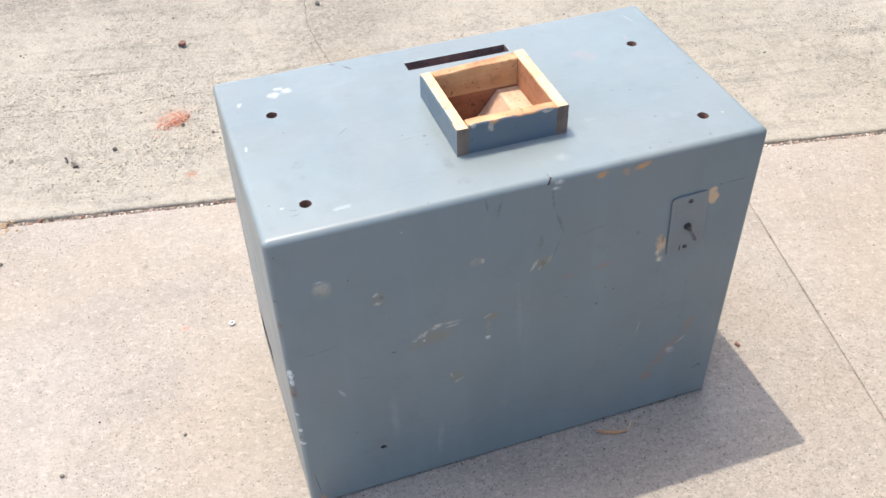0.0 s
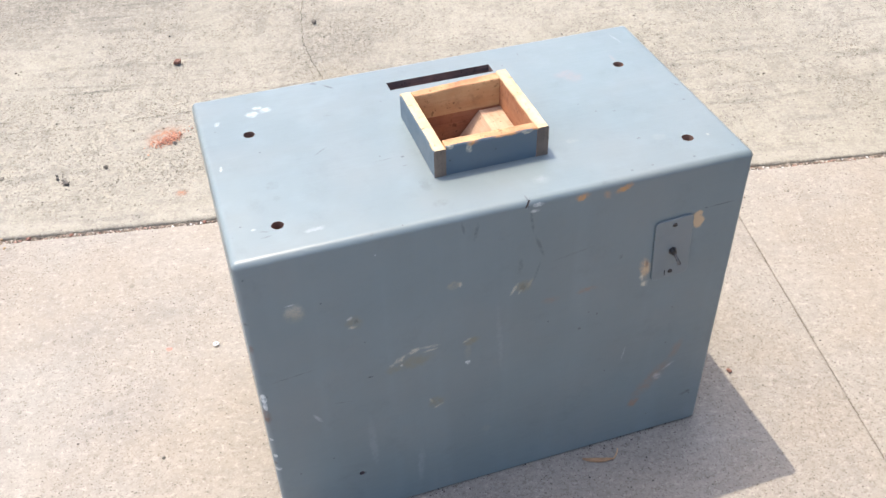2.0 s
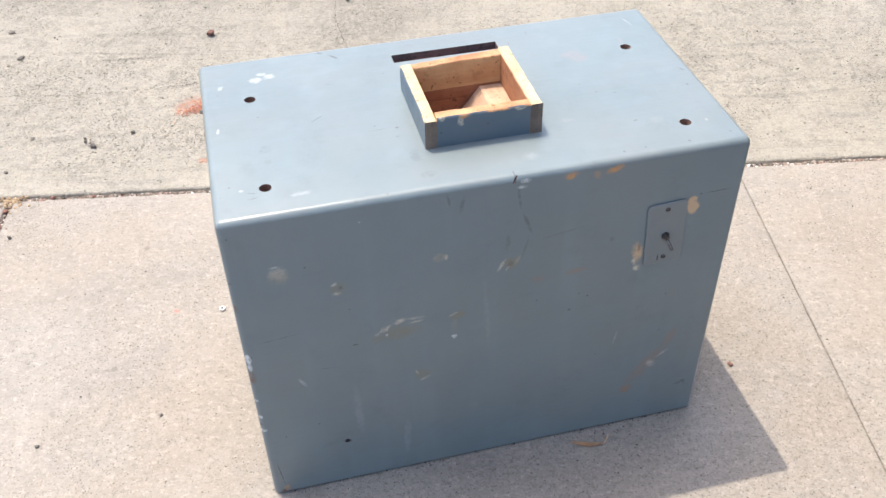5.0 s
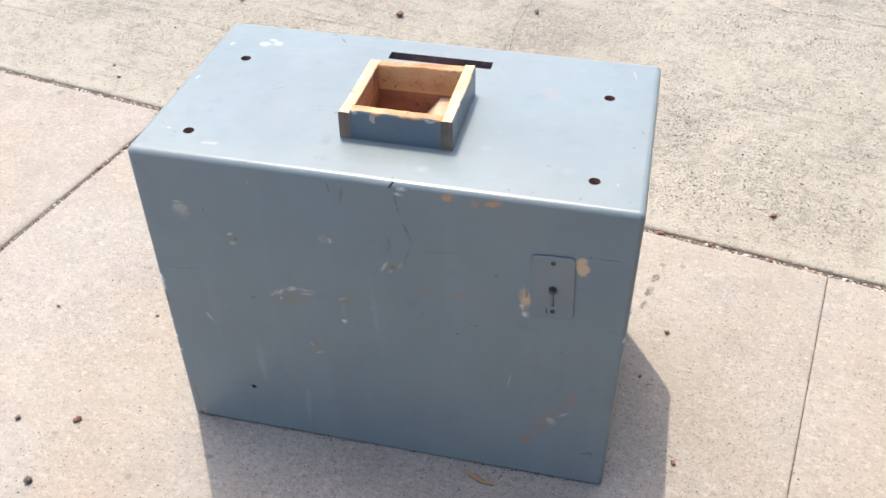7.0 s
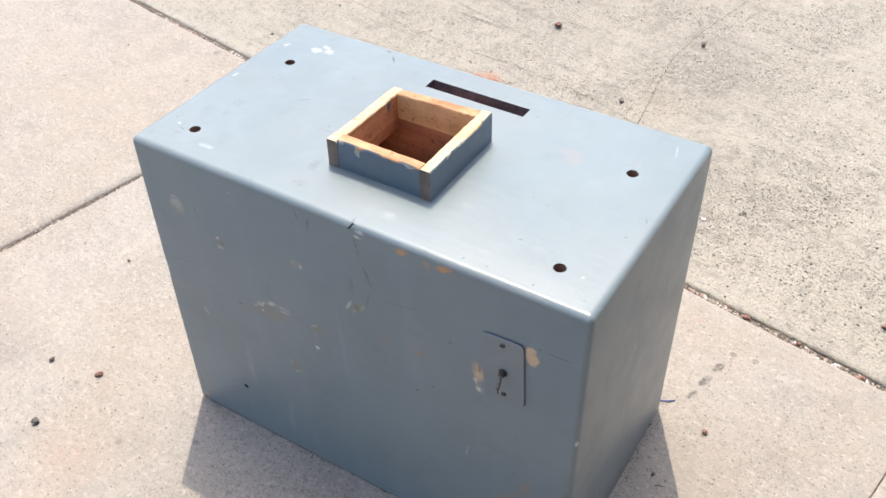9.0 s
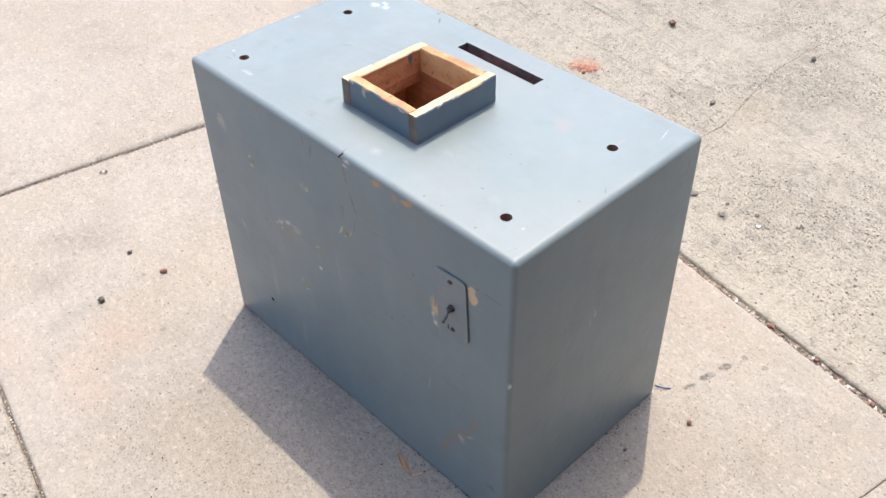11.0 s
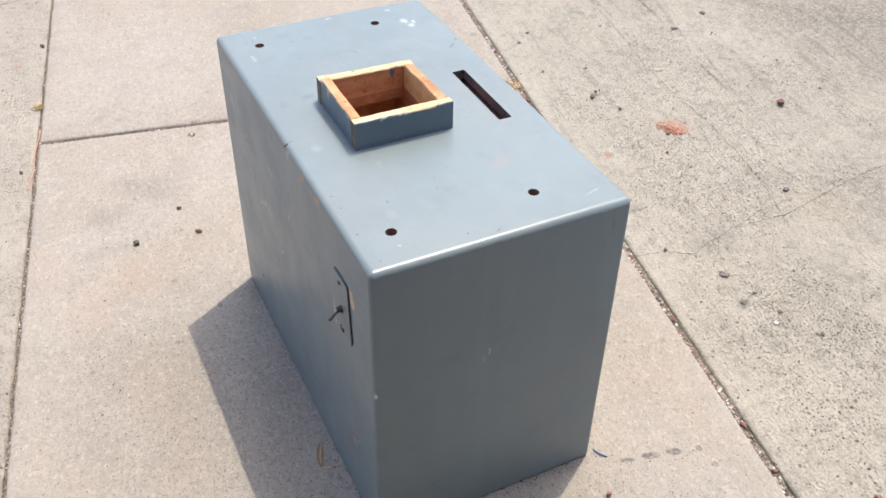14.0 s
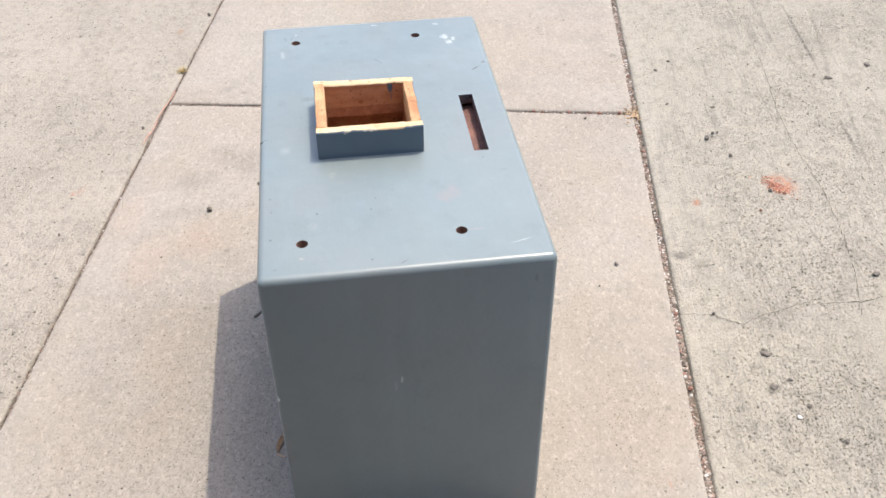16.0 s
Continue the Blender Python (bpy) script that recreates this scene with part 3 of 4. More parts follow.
scatter("base_dirt", 130, lambda r: (*uv(BX1 + abs(r.gauss(0, 0.011)) - 0.004, r.uniform(1.22, 1.44))[:2], -0.0003), small(0.0006, 0.0021, 2.5), CRUMB, "dark dirt crumbs gathered along the foot of the box", 23, "dirt")
scatter("base_dirt", 220, lambda r: (*uv(r.uniform(0.10, 0.87), BY0 - abs(r.gauss(0, 0.006)) + 0.003)[:2], -0.0003), small(0.0007, 0.0022, 2.5), CRUMB, "dark dirt crumbs gathered along the foot of the box", 24, "dirt")
scatter("loose_grit", 420, lambda r: (*uv(r.uniform(-0.05, 0.95), r.uniform(0.56, 0.975))[:2], -0.0004), small(0.0006, 0.0024, 3), CRUMB, "dark crumbs of grit before the box", 25)
scatter("brick_crumbs", 340, dust_at(0.003, 2.250, 0.026), small(0.0008, 0.0035, 2), DUST, "smear of crushed red brick on the street concrete", 17, "brick dust")
scatter("brick_crumbs", 25, dust_at(0.010, 2.030, 0.007), small(0.0007, 0.0022, 2), DUST, "small smear of crushed red brick on the street concrete", 18, "brick dust")
scatter("joint_litter", 240, lambda r: (LEFT_U + r.gauss(0, 0.018), FAR_V - 0.010 + r.gauss(0, 0.016), -0.003), lambda r: r.uniform(0.001, 0.0055), LITTER, "dry brown plant litter where two joints meet", 19, "litter")

# ---- the box ----
KX0, KX1, KY0, KY1, KT, KZ = 0.390, 0.570, 1.080, 1.257, 0.0185, 0.671
WOOD, CREAM, WHITE, RUST = (0.415, 0.214, 0.087), (0.455, 0.415, 0.321), (0.535, 0.549, 0.535), (0.281, 0.114, 0.04)
TAN, OLIVE = (0.442, 0.308, 0.187), (0.161, 0.152, 0.109)
SMUT_SHADE, PUTTY, BROWN = (0.037, 0.04, 0.044), (0.235, 0.222, 0.174), (0.12, 0.054, 0.03)


def paint(name, face="", base=(0.137, 0.1725, 0.182), span=(-9.0, 9.0)):
    """Old brushed-on semi-gloss blue-grey enamel with chips, fillings, scratches and painted relief shading."""
    n = Nodes(name, 0.33, 0.50)
    big = n.noise(3.5, 4, 0.6)
    c = n.mix(n.ramp(big, 0.35, 0.7), base, tuple(v * 0.90 for v in base))
    c = n.mix(n.ramp(n.noise(5, 3, 0.55, offset=(2, 7, 1)), 0.36, 0.72, 0, 0.28), c, (0.172, 0.172, 0.164))
    c = n.mix(n.ramp(n.noise(1.0, 3, 0.5, stretch=(22, 22, 1.6)), 0.45, 0.85, 0, 0.18), c, tuple(v * 1.4 for v in base))
    c = n.mix(n.ramp(n.noise(16, 5, 0.7, offset=(3, 9, 5)), 0.52, 0.78, 0, 0.30), c, (0.084, 0.104, 0.114))
    dist, col = n.cells(70)
    fleck = n.math("MULTIPLY", n.ramp(n.first(col), 0.022, 0.018), n.ramp(dist, 0.16, 0.08))
    c = n.mix(n.math("MULTIPLY", fleck, 0.6), c, SMUT_SHADE)
    jit = n.jitter(0.012, 80)
    fine = n.jitter(0.004, 160)
    ragged = n.ramp(n.noise(130, 4, 0.7), 0.38, 0.58, 0.32, 1.0)
    F = BY0
    marks = []
    if face == "front":
        # thin pale arcs and dark cores paint light and shade onto their relief
        # fillings and knocks on the face with the switch: x, z, half sizes, colour, strength, turn
        for x, z, rx, rz, col, s, turn in (
            (0.146, 0.515, 0.018, 0.015, CREAM, 0.42, -8), (0.146, 0.508, 0.021, 0.018, PUTTY, 0.45, -8), (0.142, 0.528, 0.010, 0.002, WHITE, 0.5, 4), (0.230, 0.466, 0.016, 0.019, OLIVE, 0.6, 20), (0.227, 0.457, 0.010, 0.004, CREAM, 0.6, 8), (0.232, 0.466, 0.006, 0.007, SMUT_SHADE, 0.5, 0),
            (0.224, 0.475, 0.007, 0.004, WHITE, 0.5, 30), (0.385, 0.492, 0.015, 0.010, PUTTY, 0.55, 8), (0.395, 0.491, 0.004, 0.007, CREAM, 0.6, 0),
            (0.482, 0.455, 0.004, 0.016, CREAM, 0.75, -30), (0.493, 0.449, 0.003, 0.011, CREAM, 0.55, -30), (0.497, 0.456, 0.018, 0.016, OLIVE, 0.65, -20), (0.508, 0.461, 0.004, 0.013, PUTTY, 0.6, -25), (0.496, 0.455, 0.006, 0.009, SMUT_SHADE, 0.35, -20),
            (0.292, 0.362, 0.022, 0.005, CREAM, 0.5, 34), (0.318, 0.375, 0.014, 0.006, CREAM, 0.6, 18), (0.345, 0.376, 0.022, 0.004, CREAM, 0.35, -4), (0.345, 0.368, 0.018, 0.003, CREAM, 0.35, 4), (0.318, 0.352, 0.042, 0.020, OLIVE, 0.55, 8), (0.283, 0.344, 0.018, 0.012, OLIVE, 0.45, 10),
            (0.297, 0.350, 0.003, 0.004, WHITE, 0.9, 0), (0.413, 0.366, 0.018, 0.010, OLIVE, 0.7, 20), (0.405, 0.369, 0.010, 0.003, CREAM, 0.7, 28), (0.406, 0.345, 0.008, 0.024, PUTTY, 0.25, 0),
            (0.406, 0.318, 0.0055, 0.0075, WHITE, 0.85, 10), (0.352, 0.243, 0.018, 0.017, OLIVE, 0.7, 20), (0.355, 0.233, 0.012, 0.003, CREAM, 0.6, 24), (0.343, 0.249, 0.003, 0.009, CREAM, 0.45, 20),
            (0.156, 0.278, 0.004, 0.016, WHITE, 0.22, 30), (0.246, 0.342, 0.006, 0.002, SMUT_SHADE, 0.8, 0), (0.607, 0.415, 0.022, 0.009, RUST, 0.28, 0),
            (0.545, 0.412, 0.020, 0.010, RUST, 0.18, 0), (0.725, 0.098, 0.012, 0.018, RUST, 0.50, -30), (0.755, 0.150, 0.020, 0.070, RUST, 0.26, -38),
            (0.795, 0.215, 0.012, 0.030, RUST, 0.22, -20), (0.766, 0.155, 0.012, 0.012, WHITE, 0.28, -35), (0.785, 0.175, 0.018, 0.004, WHITE, 0.25, 35),
            (0.835, 0.085, 0.016, 0.006, SMUT_SHADE, 0.5, 20), (0.690, 0.240, 0.002, 0.020, WHITE, 0.22, -10), (0.440, 0.140, 0.012, 0.012, PUTTY, 0.18, 0),
            (0.585, 0.606, 0.014, 0.008, WOOD, 0.80, 5), (0.652, 0.605, 0.018, 0.008, WOOD, 0.90, 20), (0.625, 0.600, 0.010, 0.010, WOOD, 0.35, 0),
            (0.707, 0.430, 0.012, 0.028, TAN, 1.0, 8), (0.704, 0.412, 0.006, 0.010, CREAM, 0.9, 0), (0.710, 0.398, 0.010, 0.009, CREAM, 0.9, 0), (0.709, 0.440, 0.004, 0.012, BROWN, 0.5, 5), (0.789, 0.509, 0.012, 0.021, TAN, 3.5, 10),
            (0.800, 0.5300, 0.003, 0.002, SMUT_SHADE, 0.95, 0), (0.828, 0.5305, 0.030, 0.0011, SMUT_SHADE, 0.65, 2),
            (0.215, 0.111, 0.0075, 0.0055, SMUT_SHADE, 0.9, 0), (0.099, 0.014, 0.008, 0.013, WOOD, 0.9, 0), (0.093, 0.008, 0.006, 0.008, BROWN, 0.8, 0),
            (0.094, 0.055, 0.0013, 0.045, SMUT_SHADE, 0.7, 6), (0.13, 0.385, 0.045, 0.0018, SMUT_SHADE, 0.28, 6), (0.20, 0.30, 0.02, 0.0015, SMUT_SHADE, 0.3, -8),
            (0.60, 0.33, 0.004, 0.004, SMUT_SHADE, 0.6, 0), (0.63, 0.355, 0.003, 0.003, SMUT_SHADE, 0.5, 0), (0.66, 0.47, 0.005, 0.006, SMUT_SHADE, 0.35, 0),
            (0.510, 0.600, 0.010, 0.004, WHITE, 0.5, 0), (0.506, 0.583, 0.0035, 0.030, SMUT_SHADE, 0.34, 8), (0.521, 0.530, 0.0038, 0.030, SMUT_SHADE, 0.34, 20), (0.518, 0.480, 0.003, 0.026, SMUT_SHADE, 0.28, -15), (0.49, 0.50, 0.006, 0.02, SMUT_SHADE, 0.25, 0),
            (0.42, 0.585, 0.004, 0.022, SMUT_SHADE, 0.35, -10), (0.40, 0.598, 0.003, 0.016, SMUT_SHADE, 0.35, 10), (0.27, 0.585, 0.002, 0.002, WHITE, 0.6, 0),
            (0.58, 0.50, 0.05, 0.003, SMUT_SHADE, 0.15, 10), (0.46, 0.36, 0.006, 0.10, WHITE, 0.05, 3), (0.24, 0.18, 0.010, 0.08, WHITE, 0.07, 2), (0.32, 0.09, 0.008, 0.06, WHITE, 0.08, -4),
        ):
            marks.append(((x, F, z), (rx, 0.012, rz), col, s if s > 1 else min(1.0, s * 1.25), 0.7, (0, -turn, 0), jit if rx > 0.004 and rz > 0.004 else fine))
    if face == "lid":
        # spots, rubs and scratches on the lid: x, y, half sizes, colour, strength, turn
        for x, y, rx, ry, col, s, turn in (
            (0.164, 1.346, 0.012, 0.011, WHITE, 0.75, 8), (0.185, 1.351, 0.012, 0.010, WHITE, 0.7, 15), (0.176, 1.363, 0.010, 0.005, WHITE, 0.8, 0), (0.107, 1.335, 0.005, 0.009, WHITE, 0.7, -25),
            (0.094, 1.209, 0.003, 0.009, WHITE, 0.7, -10), (0.160, 1.143, 0.012, 0.013, SMUT_SHADE, 0.22, 0), (0.160, 1.110, 0.009, 0.010, SMUT_SHADE, 0.12, 0),
            (0.196, 1.022, 0.020, 0.006, WHITE, 0.28, 5), (0.117, 1.049, 0.005, 0.003, WHITE, 0.7, 0), (0.130, 1.040, 0.010, 0.0022, SMUT_SHADE, 0.4, -15),
            (0.132, 1.028, 0.012, 0.0018, SMUT_SHADE, 0.4, 10), (0.246, 1.205, 0.016, 0.0014, SMUT_SHADE, 0.65, 35), (0.537, 1.024, 0.020, 0.013, WHITE, 0.11, 0),
            (0.535, 1.026, 0.010, 0.008, WHITE, 0.16, 0), (0.826, 1.374, 0.0018, 0.022, WHITE, 0.45, 14), (0.690, 1.291, 0.026, 0.012, (0.30, 0.16, 0.14), 0.18, 10),
            (0.700, 1.275, 0.020, 0.020, (0.30, 0.16, 0.13), 0.18, 0), (0.824, 1.046, 0.003, 0.004, CREAM, 0.3, 0), (0.361, 1.149, 0.004, 0.003, SMUT_SHADE, 0.6, 20),
            (0.358, 1.125, 0.005, 0.002, SMUT_SHADE, 0.35, 0), (0.300, 1.388, 0.017, 0.0024, SMUT_SHADE, 0.8, 128), (0.279, 1.408, 0.010, 0.0050, SMUT_SHADE, 0.6, 120), (0.274, 1.412, 0.008, 0.0030, WHITE, 0.6, 110),
            (0.719, 1.072, 0.005, 0.003, SMUT_SHADE, 0.6, 0), (0.671, 1.000, 0.003, 0.003, SMUT_SHADE, 0.5, 0), (0.705, 1.002, 0.003, 0.003, SMUT_SHADE, 0.5, 0),
            (0.775, 1.001, 0.003, 0.003, SMUT_SHADE, 0.6, 0), (0.845, 1.008, 0.003, 0.003, SMUT_SHADE, 0.6, 0), (0.840, 1.149, 0.004, 0.003, SMUT_SHADE, 0.6, 0),
            (0.850, 1.196, 0.0016, 0.011, SMUT_SHADE, 0.7, 35), (0.718, 1.156, 0.004, 0.002, SMUT_SHADE, 0.6, 0), (0.690, 1.165, 0.003, 0.002, SMUT_SHADE, 0.5, 0),
            (0.760, 1.050, 0.05, 0.03, SMUT_SHADE, 0.07, 0), (0.380, 1.020, 0.016, 0.010, SMUT_SHADE, 0.20, 0), (0.372, 1.07, 0.010, 0.022, SMUT_SHADE, 0.22, 0),
            (0.330, 1.15, 0.02, 0.0012, SMUT_SHADE, 0.35, 5), (0.62, 1.10, 0.014, 0.007, CREAM, 0.10, 0), (0.75, 1.065, 0.016, 0.010, CREAM, 0.08, 0),
            (0.64, 1.38, 0.010, 0.0012, SMUT_SHADE, 0.35, 80), (0.28, 1.30, 0.014, 0.0012, SMUT_SHADE, 0.35, -15), (0.53, 1.30, 0.02, 0.0012, SMUT_SHADE, 0.3, 30),
            (0.22, 1.11, 0.03, 0.04, SMUT_SHADE, 0.06, 0), (0.13, 1.10, 0.016, 0.03, SMUT_SHADE, 0.10, 20), (0.790, 1.31, 0.004, 0.016, (0.3, 0.2, 0.17), 0.25, 0),
        ):
            marks.append(((x, y, TOP), (rx, ry, 0.012), col, s * (0.7 if col == WHITE else 1.2), 0.65, (0, 0, turn), jit if rx > 0.004 and ry > 0.004 else fine))
    if face == "collar":
        for x, z, rx, rz, col in ((0.444, 0.661, 0.007, 0.011, CREAM), (0.450, 0.668, 0.012, 0.006, WOOD), (0.535, 0.668, 0.010, 0.004, CREAM), (0.415, 0.668, 0.006, 0.005, CREAM), (0.50, 0.670, 0.03, 0.003, WOOD)):
            marks.append(((x, KY0, z), (rx, 0.012, rz), col, 1.0, 0.5, (0, 0, 0), jit))
        for y, ry in ((1.13, 0.008), (1.17, 0.02), (1.22, 0.006)):
            marks.append(((KX1, y, 0.670), (0.012, ry, 0.004), CREAM, 0.9, 0.5, (0, 0, 0), jit))
        c = n.patches(c, marks, ragged)
    elif face:
        # chips on the corners and the end face
        for x, y, z, r, col, s in (
            (BX0 + 0.003, F, 0.352, (0.0055, 0.010, 0.012), WHITE, 1.0), (BX0 + 0.004, F, 0.334, (0.004, 0.010, 0.010), WHITE, 1.0), (BX0, F, 0.310, (0.012, 0.014, 0.022), BROWN, 0.85), (BX0 + 0.003, F, 0.214, (0.004, 0.008, 0.005), WHITE, 1.0),
            (BX0, F, 0.195, (0.006, 0.012, 0.005), SMUT_SHADE, 0.8), (BX0 + 0.003, F, 0.180, (0.007, 0.010, 0.0045), WHITE, 1.0), (BX0, F, 0.255, (0.006, 0.006, 0.004), WHITE, 0.7),
            (BX0, F, 0.510, (0.006, 0.008, 0.004), SMUT_SHADE, 0.8), (BX0, F, 0.46, (0.006, 0.006, 0.014), BROWN, 0.6), (BX1, F, 0.371, (0.006, 0.006, 0.010), WHITE, 0.9),
            (BX1, 1.182, 0.390, (0.010, 0.0016, 0.009), WHITE, 0.6), (BX1, 1.172, 0.375, (0.010, 0.003, 0.012), WHITE, 0.10), (BX1, 1.39, 0.58, (0.010, 0.004, 0.012), SMUT_SHADE, 0.35),
            (0.499, F, 0.618, (0.0022, 0.02, 0.016), SMUT_SHADE, 0.95), (0.622, F, 0.622, (0.012, 0.012, 0.006), SMUT_SHADE, 0.6),
            (0.515, F, 0.610, (0.010, 0.012, 0.004), WHITE, 0.6), (0.27, F, 0.620, (0.008, 0.010, 0.004), SMUT_SHADE, 0.6), (0.16, F, 0.620, (0.010, 0.010, 0.003), SMUT_SHADE, 0.5),
            (0.37, F, 0.622, (0.003, 0.008, 0.003), WHITE, 0.8), (0.44, F, 0.621, (0.002, 0.01, 0.004), SMUT_SHADE, 0.6), (0.68, F, 0.621, (0.004, 0.01, 0.003), SMUT_SHADE, 0.6),
            (0.34, BY1, 0.62, (0.012, 0.010, 0.005), BROWN, 0.4), (0.15, BY1, 0.62, (0.010, 0.010, 0.004), SMUT_SHADE, 0.5), (BX1, 1.26, 0.62, (0.010, 0.012, 0.004), SMUT_SHADE, 0.4),
        ):
            if face == "edge" or (face == "front" and y == F) or (face == "lid" and z > 0.6):
                marks.append(((x, y, z), r, col, s, 0.25 if col == WHITE else 0.7, (0, 0, 0), fine))
        # keep those that touch this stretch of the face
        marks = [m for m in marks if span[0] < m[0][0] + max(m[1]) + 0.01 and m[0][0] - max(m[1]) - 0.01 < span[1]]
        c = n.patches(c, marks, ragged)
    brush = n.noise(1.0, 4, 0.6, stretch=(9, 60, 60))
    h = n.math("ADD", n.math("MULTIPLY", brush, 0.5), n.math("ADD", n.noise(7, 3), n.math("MULTIPLY", n.noise(60, 3), 0.25)))
    r = n.ramp(n.noise(13, 5, 0.65, offset=(4, 0, 2)), 0.34, 0.72, 0.32, 0.41)
    n.put(r, n.bsdf.inputs["Roughness"])
    return n.done(c, h, 0.0014, 0.65)


def wood(name, pale, dark, axis, scale=1.0, rough=0.75, marks=(), dirt=0.5):
    """Sawn timber: streaks run along one axis, with stains, torn fibres and dark specks."""
    n = Nodes(name, rough, 0.25)
    stretch = [60, 60, 60]
    stretch[axis] = 5
    long = n.noise(scale, 5, 0.6, stretch=stretch)
    fibre = n.noise(scale * 5, 3, 0.6, stretch=stretch)
    stain = n.noise(22, 5, 0.65, offset=(3, 1, 7))
    c = n.mix(n.ramp(n.mix(0.55, long, stain), 0.34, 0.66), pale, dark)
    c = n.mix(n.ramp(fibre, 0.5, 0.75, 0, 0.30), c, tuple(v * 0.75 for v in dark))
    c = n.mix(n.ramp(n.noise(38, 4, 0.65), 0.54, 0.72, 0, dirt), c, tuple(v * 0.55 for v in dark))
    c = n.mix(n.ramp(n.noise(120, 3, 0.6, offset=(8, 2, 2)), 0.63, 0.69, 0, dirt + 0.15), c, tuple(v * 0.3 for v in dark))
    if marks:
        jit = n.jitter(0.004, 120)
        c = n.patches(c, [(*m, (0, 0, 0), jit) for m in marks], n.ramp(n.noise(150, 3), 0.3, 0.5, 0.6, 1.0))
    return n.done(c, n.math("ADD", n.math("ADD", long, fibre), stain), 0.0012, 0.8)


PAINT = paint("blue_grey_enamel", "edge")
SPLIT = 0.452
PAINTED = [paint("blue_grey_enamel_" + f, f, span=w) for f in ("front", "lid") for w in ((-9.0, SPLIT), (SPLIT, 9.0))]
PAINT_PLAIN = paint("blue_grey_enamel_collar", "collar", (0.060, 0.100, 0.137))
PLATE_PAINT = paint("plate_enamel", "", (0.148, 0.170, 0.177))
KNOTS = [
    ((KX0 + KT, 1.162, 0.629), (0.004, 0.0052, 0.0048), (0.10, 0.04, 0.02), 1.0, 0.4), ((KX0 + KT, 1.162, 0.629), (0.004, 0.011, 0.010), (0.34, 0.14, 0.06), 0.6, 0.8),
    ((KX0 + KT, 1.215, 0.655), (0.004, 0.0055, 0.015), (0.07, 0.10, 0.13), 1.0, 0.35), ((KX0 + KT, 1.217, 0.636), (0.004, 0.0012, 0.012), (0.07, 0.11, 0.14), 0.7, 0.6),
    ((KX0 + KT, 1.17, 0.606), (0.004, 0.08, 0.010), (0.20, 0.075, 0.035), 0.5, 0.8),
]
PINE_X = wood("pine_x", (0.54, 0.345, 0.170), (0.43, 0.235, 0.105), 0)
PINE_Y = wood("pine_y", (0.43, 0.205, 0.103), (0.30, 0.122, 0.060), 1, marks=KNOTS)
SAWN_X = wood("sawn_pine_x", (0.43, 0.265, 0.140), (0.28, 0.130, 0.062), 0)
SAWN_Y = wood("sawn_pine_y", (0.47, 0.385, 0.255), (0.41, 0.295, 0.165), 1)
ENDGRAIN = wood("weathered_end_grain", (0.20, 0.15, 0.115), (0.10, 0.080, 0.068), 2)
PLY = wood("red_plywood", (0.33, 0.145, 0.075), (0.22, 0.085, 0.045), 0)
HOLE = wood("bolt_hole_wood", (0.32, 0.19, 0.135), (0.17, 0.095, 0.07), 2)
LEVER = plain("worn_lever", (0.16, 0.15, 0.145), 0.45, 0.5, 0.8, 0.6)
SLOTWOOD = wood("slot_wood", (0.24, 0.120, 0.098), (0.09, 0.052, 0.047), 0, dirt=0.7)
SLOTSIDE = wood("paint_stained_slot_edge", (0.235, 0.140, 0.115), (0.080, 0.066, 0.068), 0, dirt=0.6)
NOTCH_WOOD = plain("dark_notch_wood", (0.05, 0.042, 0.036), 0.9, 0.1)
CHUTE = wood("chute_board", (0.44, 0.30, 0.21), (0.37, 0.225, 0.14), 1)

wooden_box = tagged(new("wooden_box"), "blue-grey painted wooden box with worn chipped enamel, standing on concrete", "box")


def as_object(bm, material):
    me = mesh_of(bm, "cutter")
    me.materials.append(material)
    return new("cutter", me)


def cylinder_bm(radius, depth, m, segments=28, taper=1.0):
    bm = bmesh.new()
    bmesh.ops.create_cone(bm, cap_ends=True, segments=segments, radius1=radius, radius2=radius * taper, depth=depth, matrix=m)
    return bm


# shell: rounded lid edges, softened uprights
def rounded_rect(inset, radius, seg=5):
    x0, x1, y0, y1 = BX0 + inset, BX1 - inset, BY0 + inset, BY1 - inset
    r = max(radius - inset, 0.0012)
    out = []
    for cx, cy, a0 in ((x1 - r, y1 - r, 0), (x0 + r, y1 - r, 90), (x0 + r, y0 + r, 180), (x1 - r, y0 + r, 270)):
        for i in range(seg + 1):
            a = radians(a0 + 90 * i / seg)
            out.append((cx + r * math.cos(a), cy + r * math.sin(a)))
    return out


bm = bmesh.new()
levels = [(0.007, 0.0), (0.0030, 0.0022), (0.0, 0.0060), (0.0, TOP - 0.011)] + [(0.011 * (1 - math.cos(radians(15 * i))), TOP - 0.011 + 0.011 * math.sin(radians(15 * i))) for i in range(1, 7)]
rings = [[bm.verts.new((x, y, z)) for x, y in rounded_rect(d, 0.009)] for d, z in levels]
for p, q in zip(rings, rings[1:]):
    for i in range(len(p)):
        bm.faces.new((p[i], p[(i + 1) % len(p)], q[(i + 1) % len(p)], q[i]))
bm.faces.new(rings[0][::-1])
bm.faces.new(rings[-1])
for v in bm.verts:
    if v.co.x < BX0 + 0.03:
        v.co.x -= 0.0035 * v.co.z / TOP
shell_mesh = mesh_of(bm, "body")
shell_mesh.materials.append(PAINT)
shell = new("shell", shell_mesh)

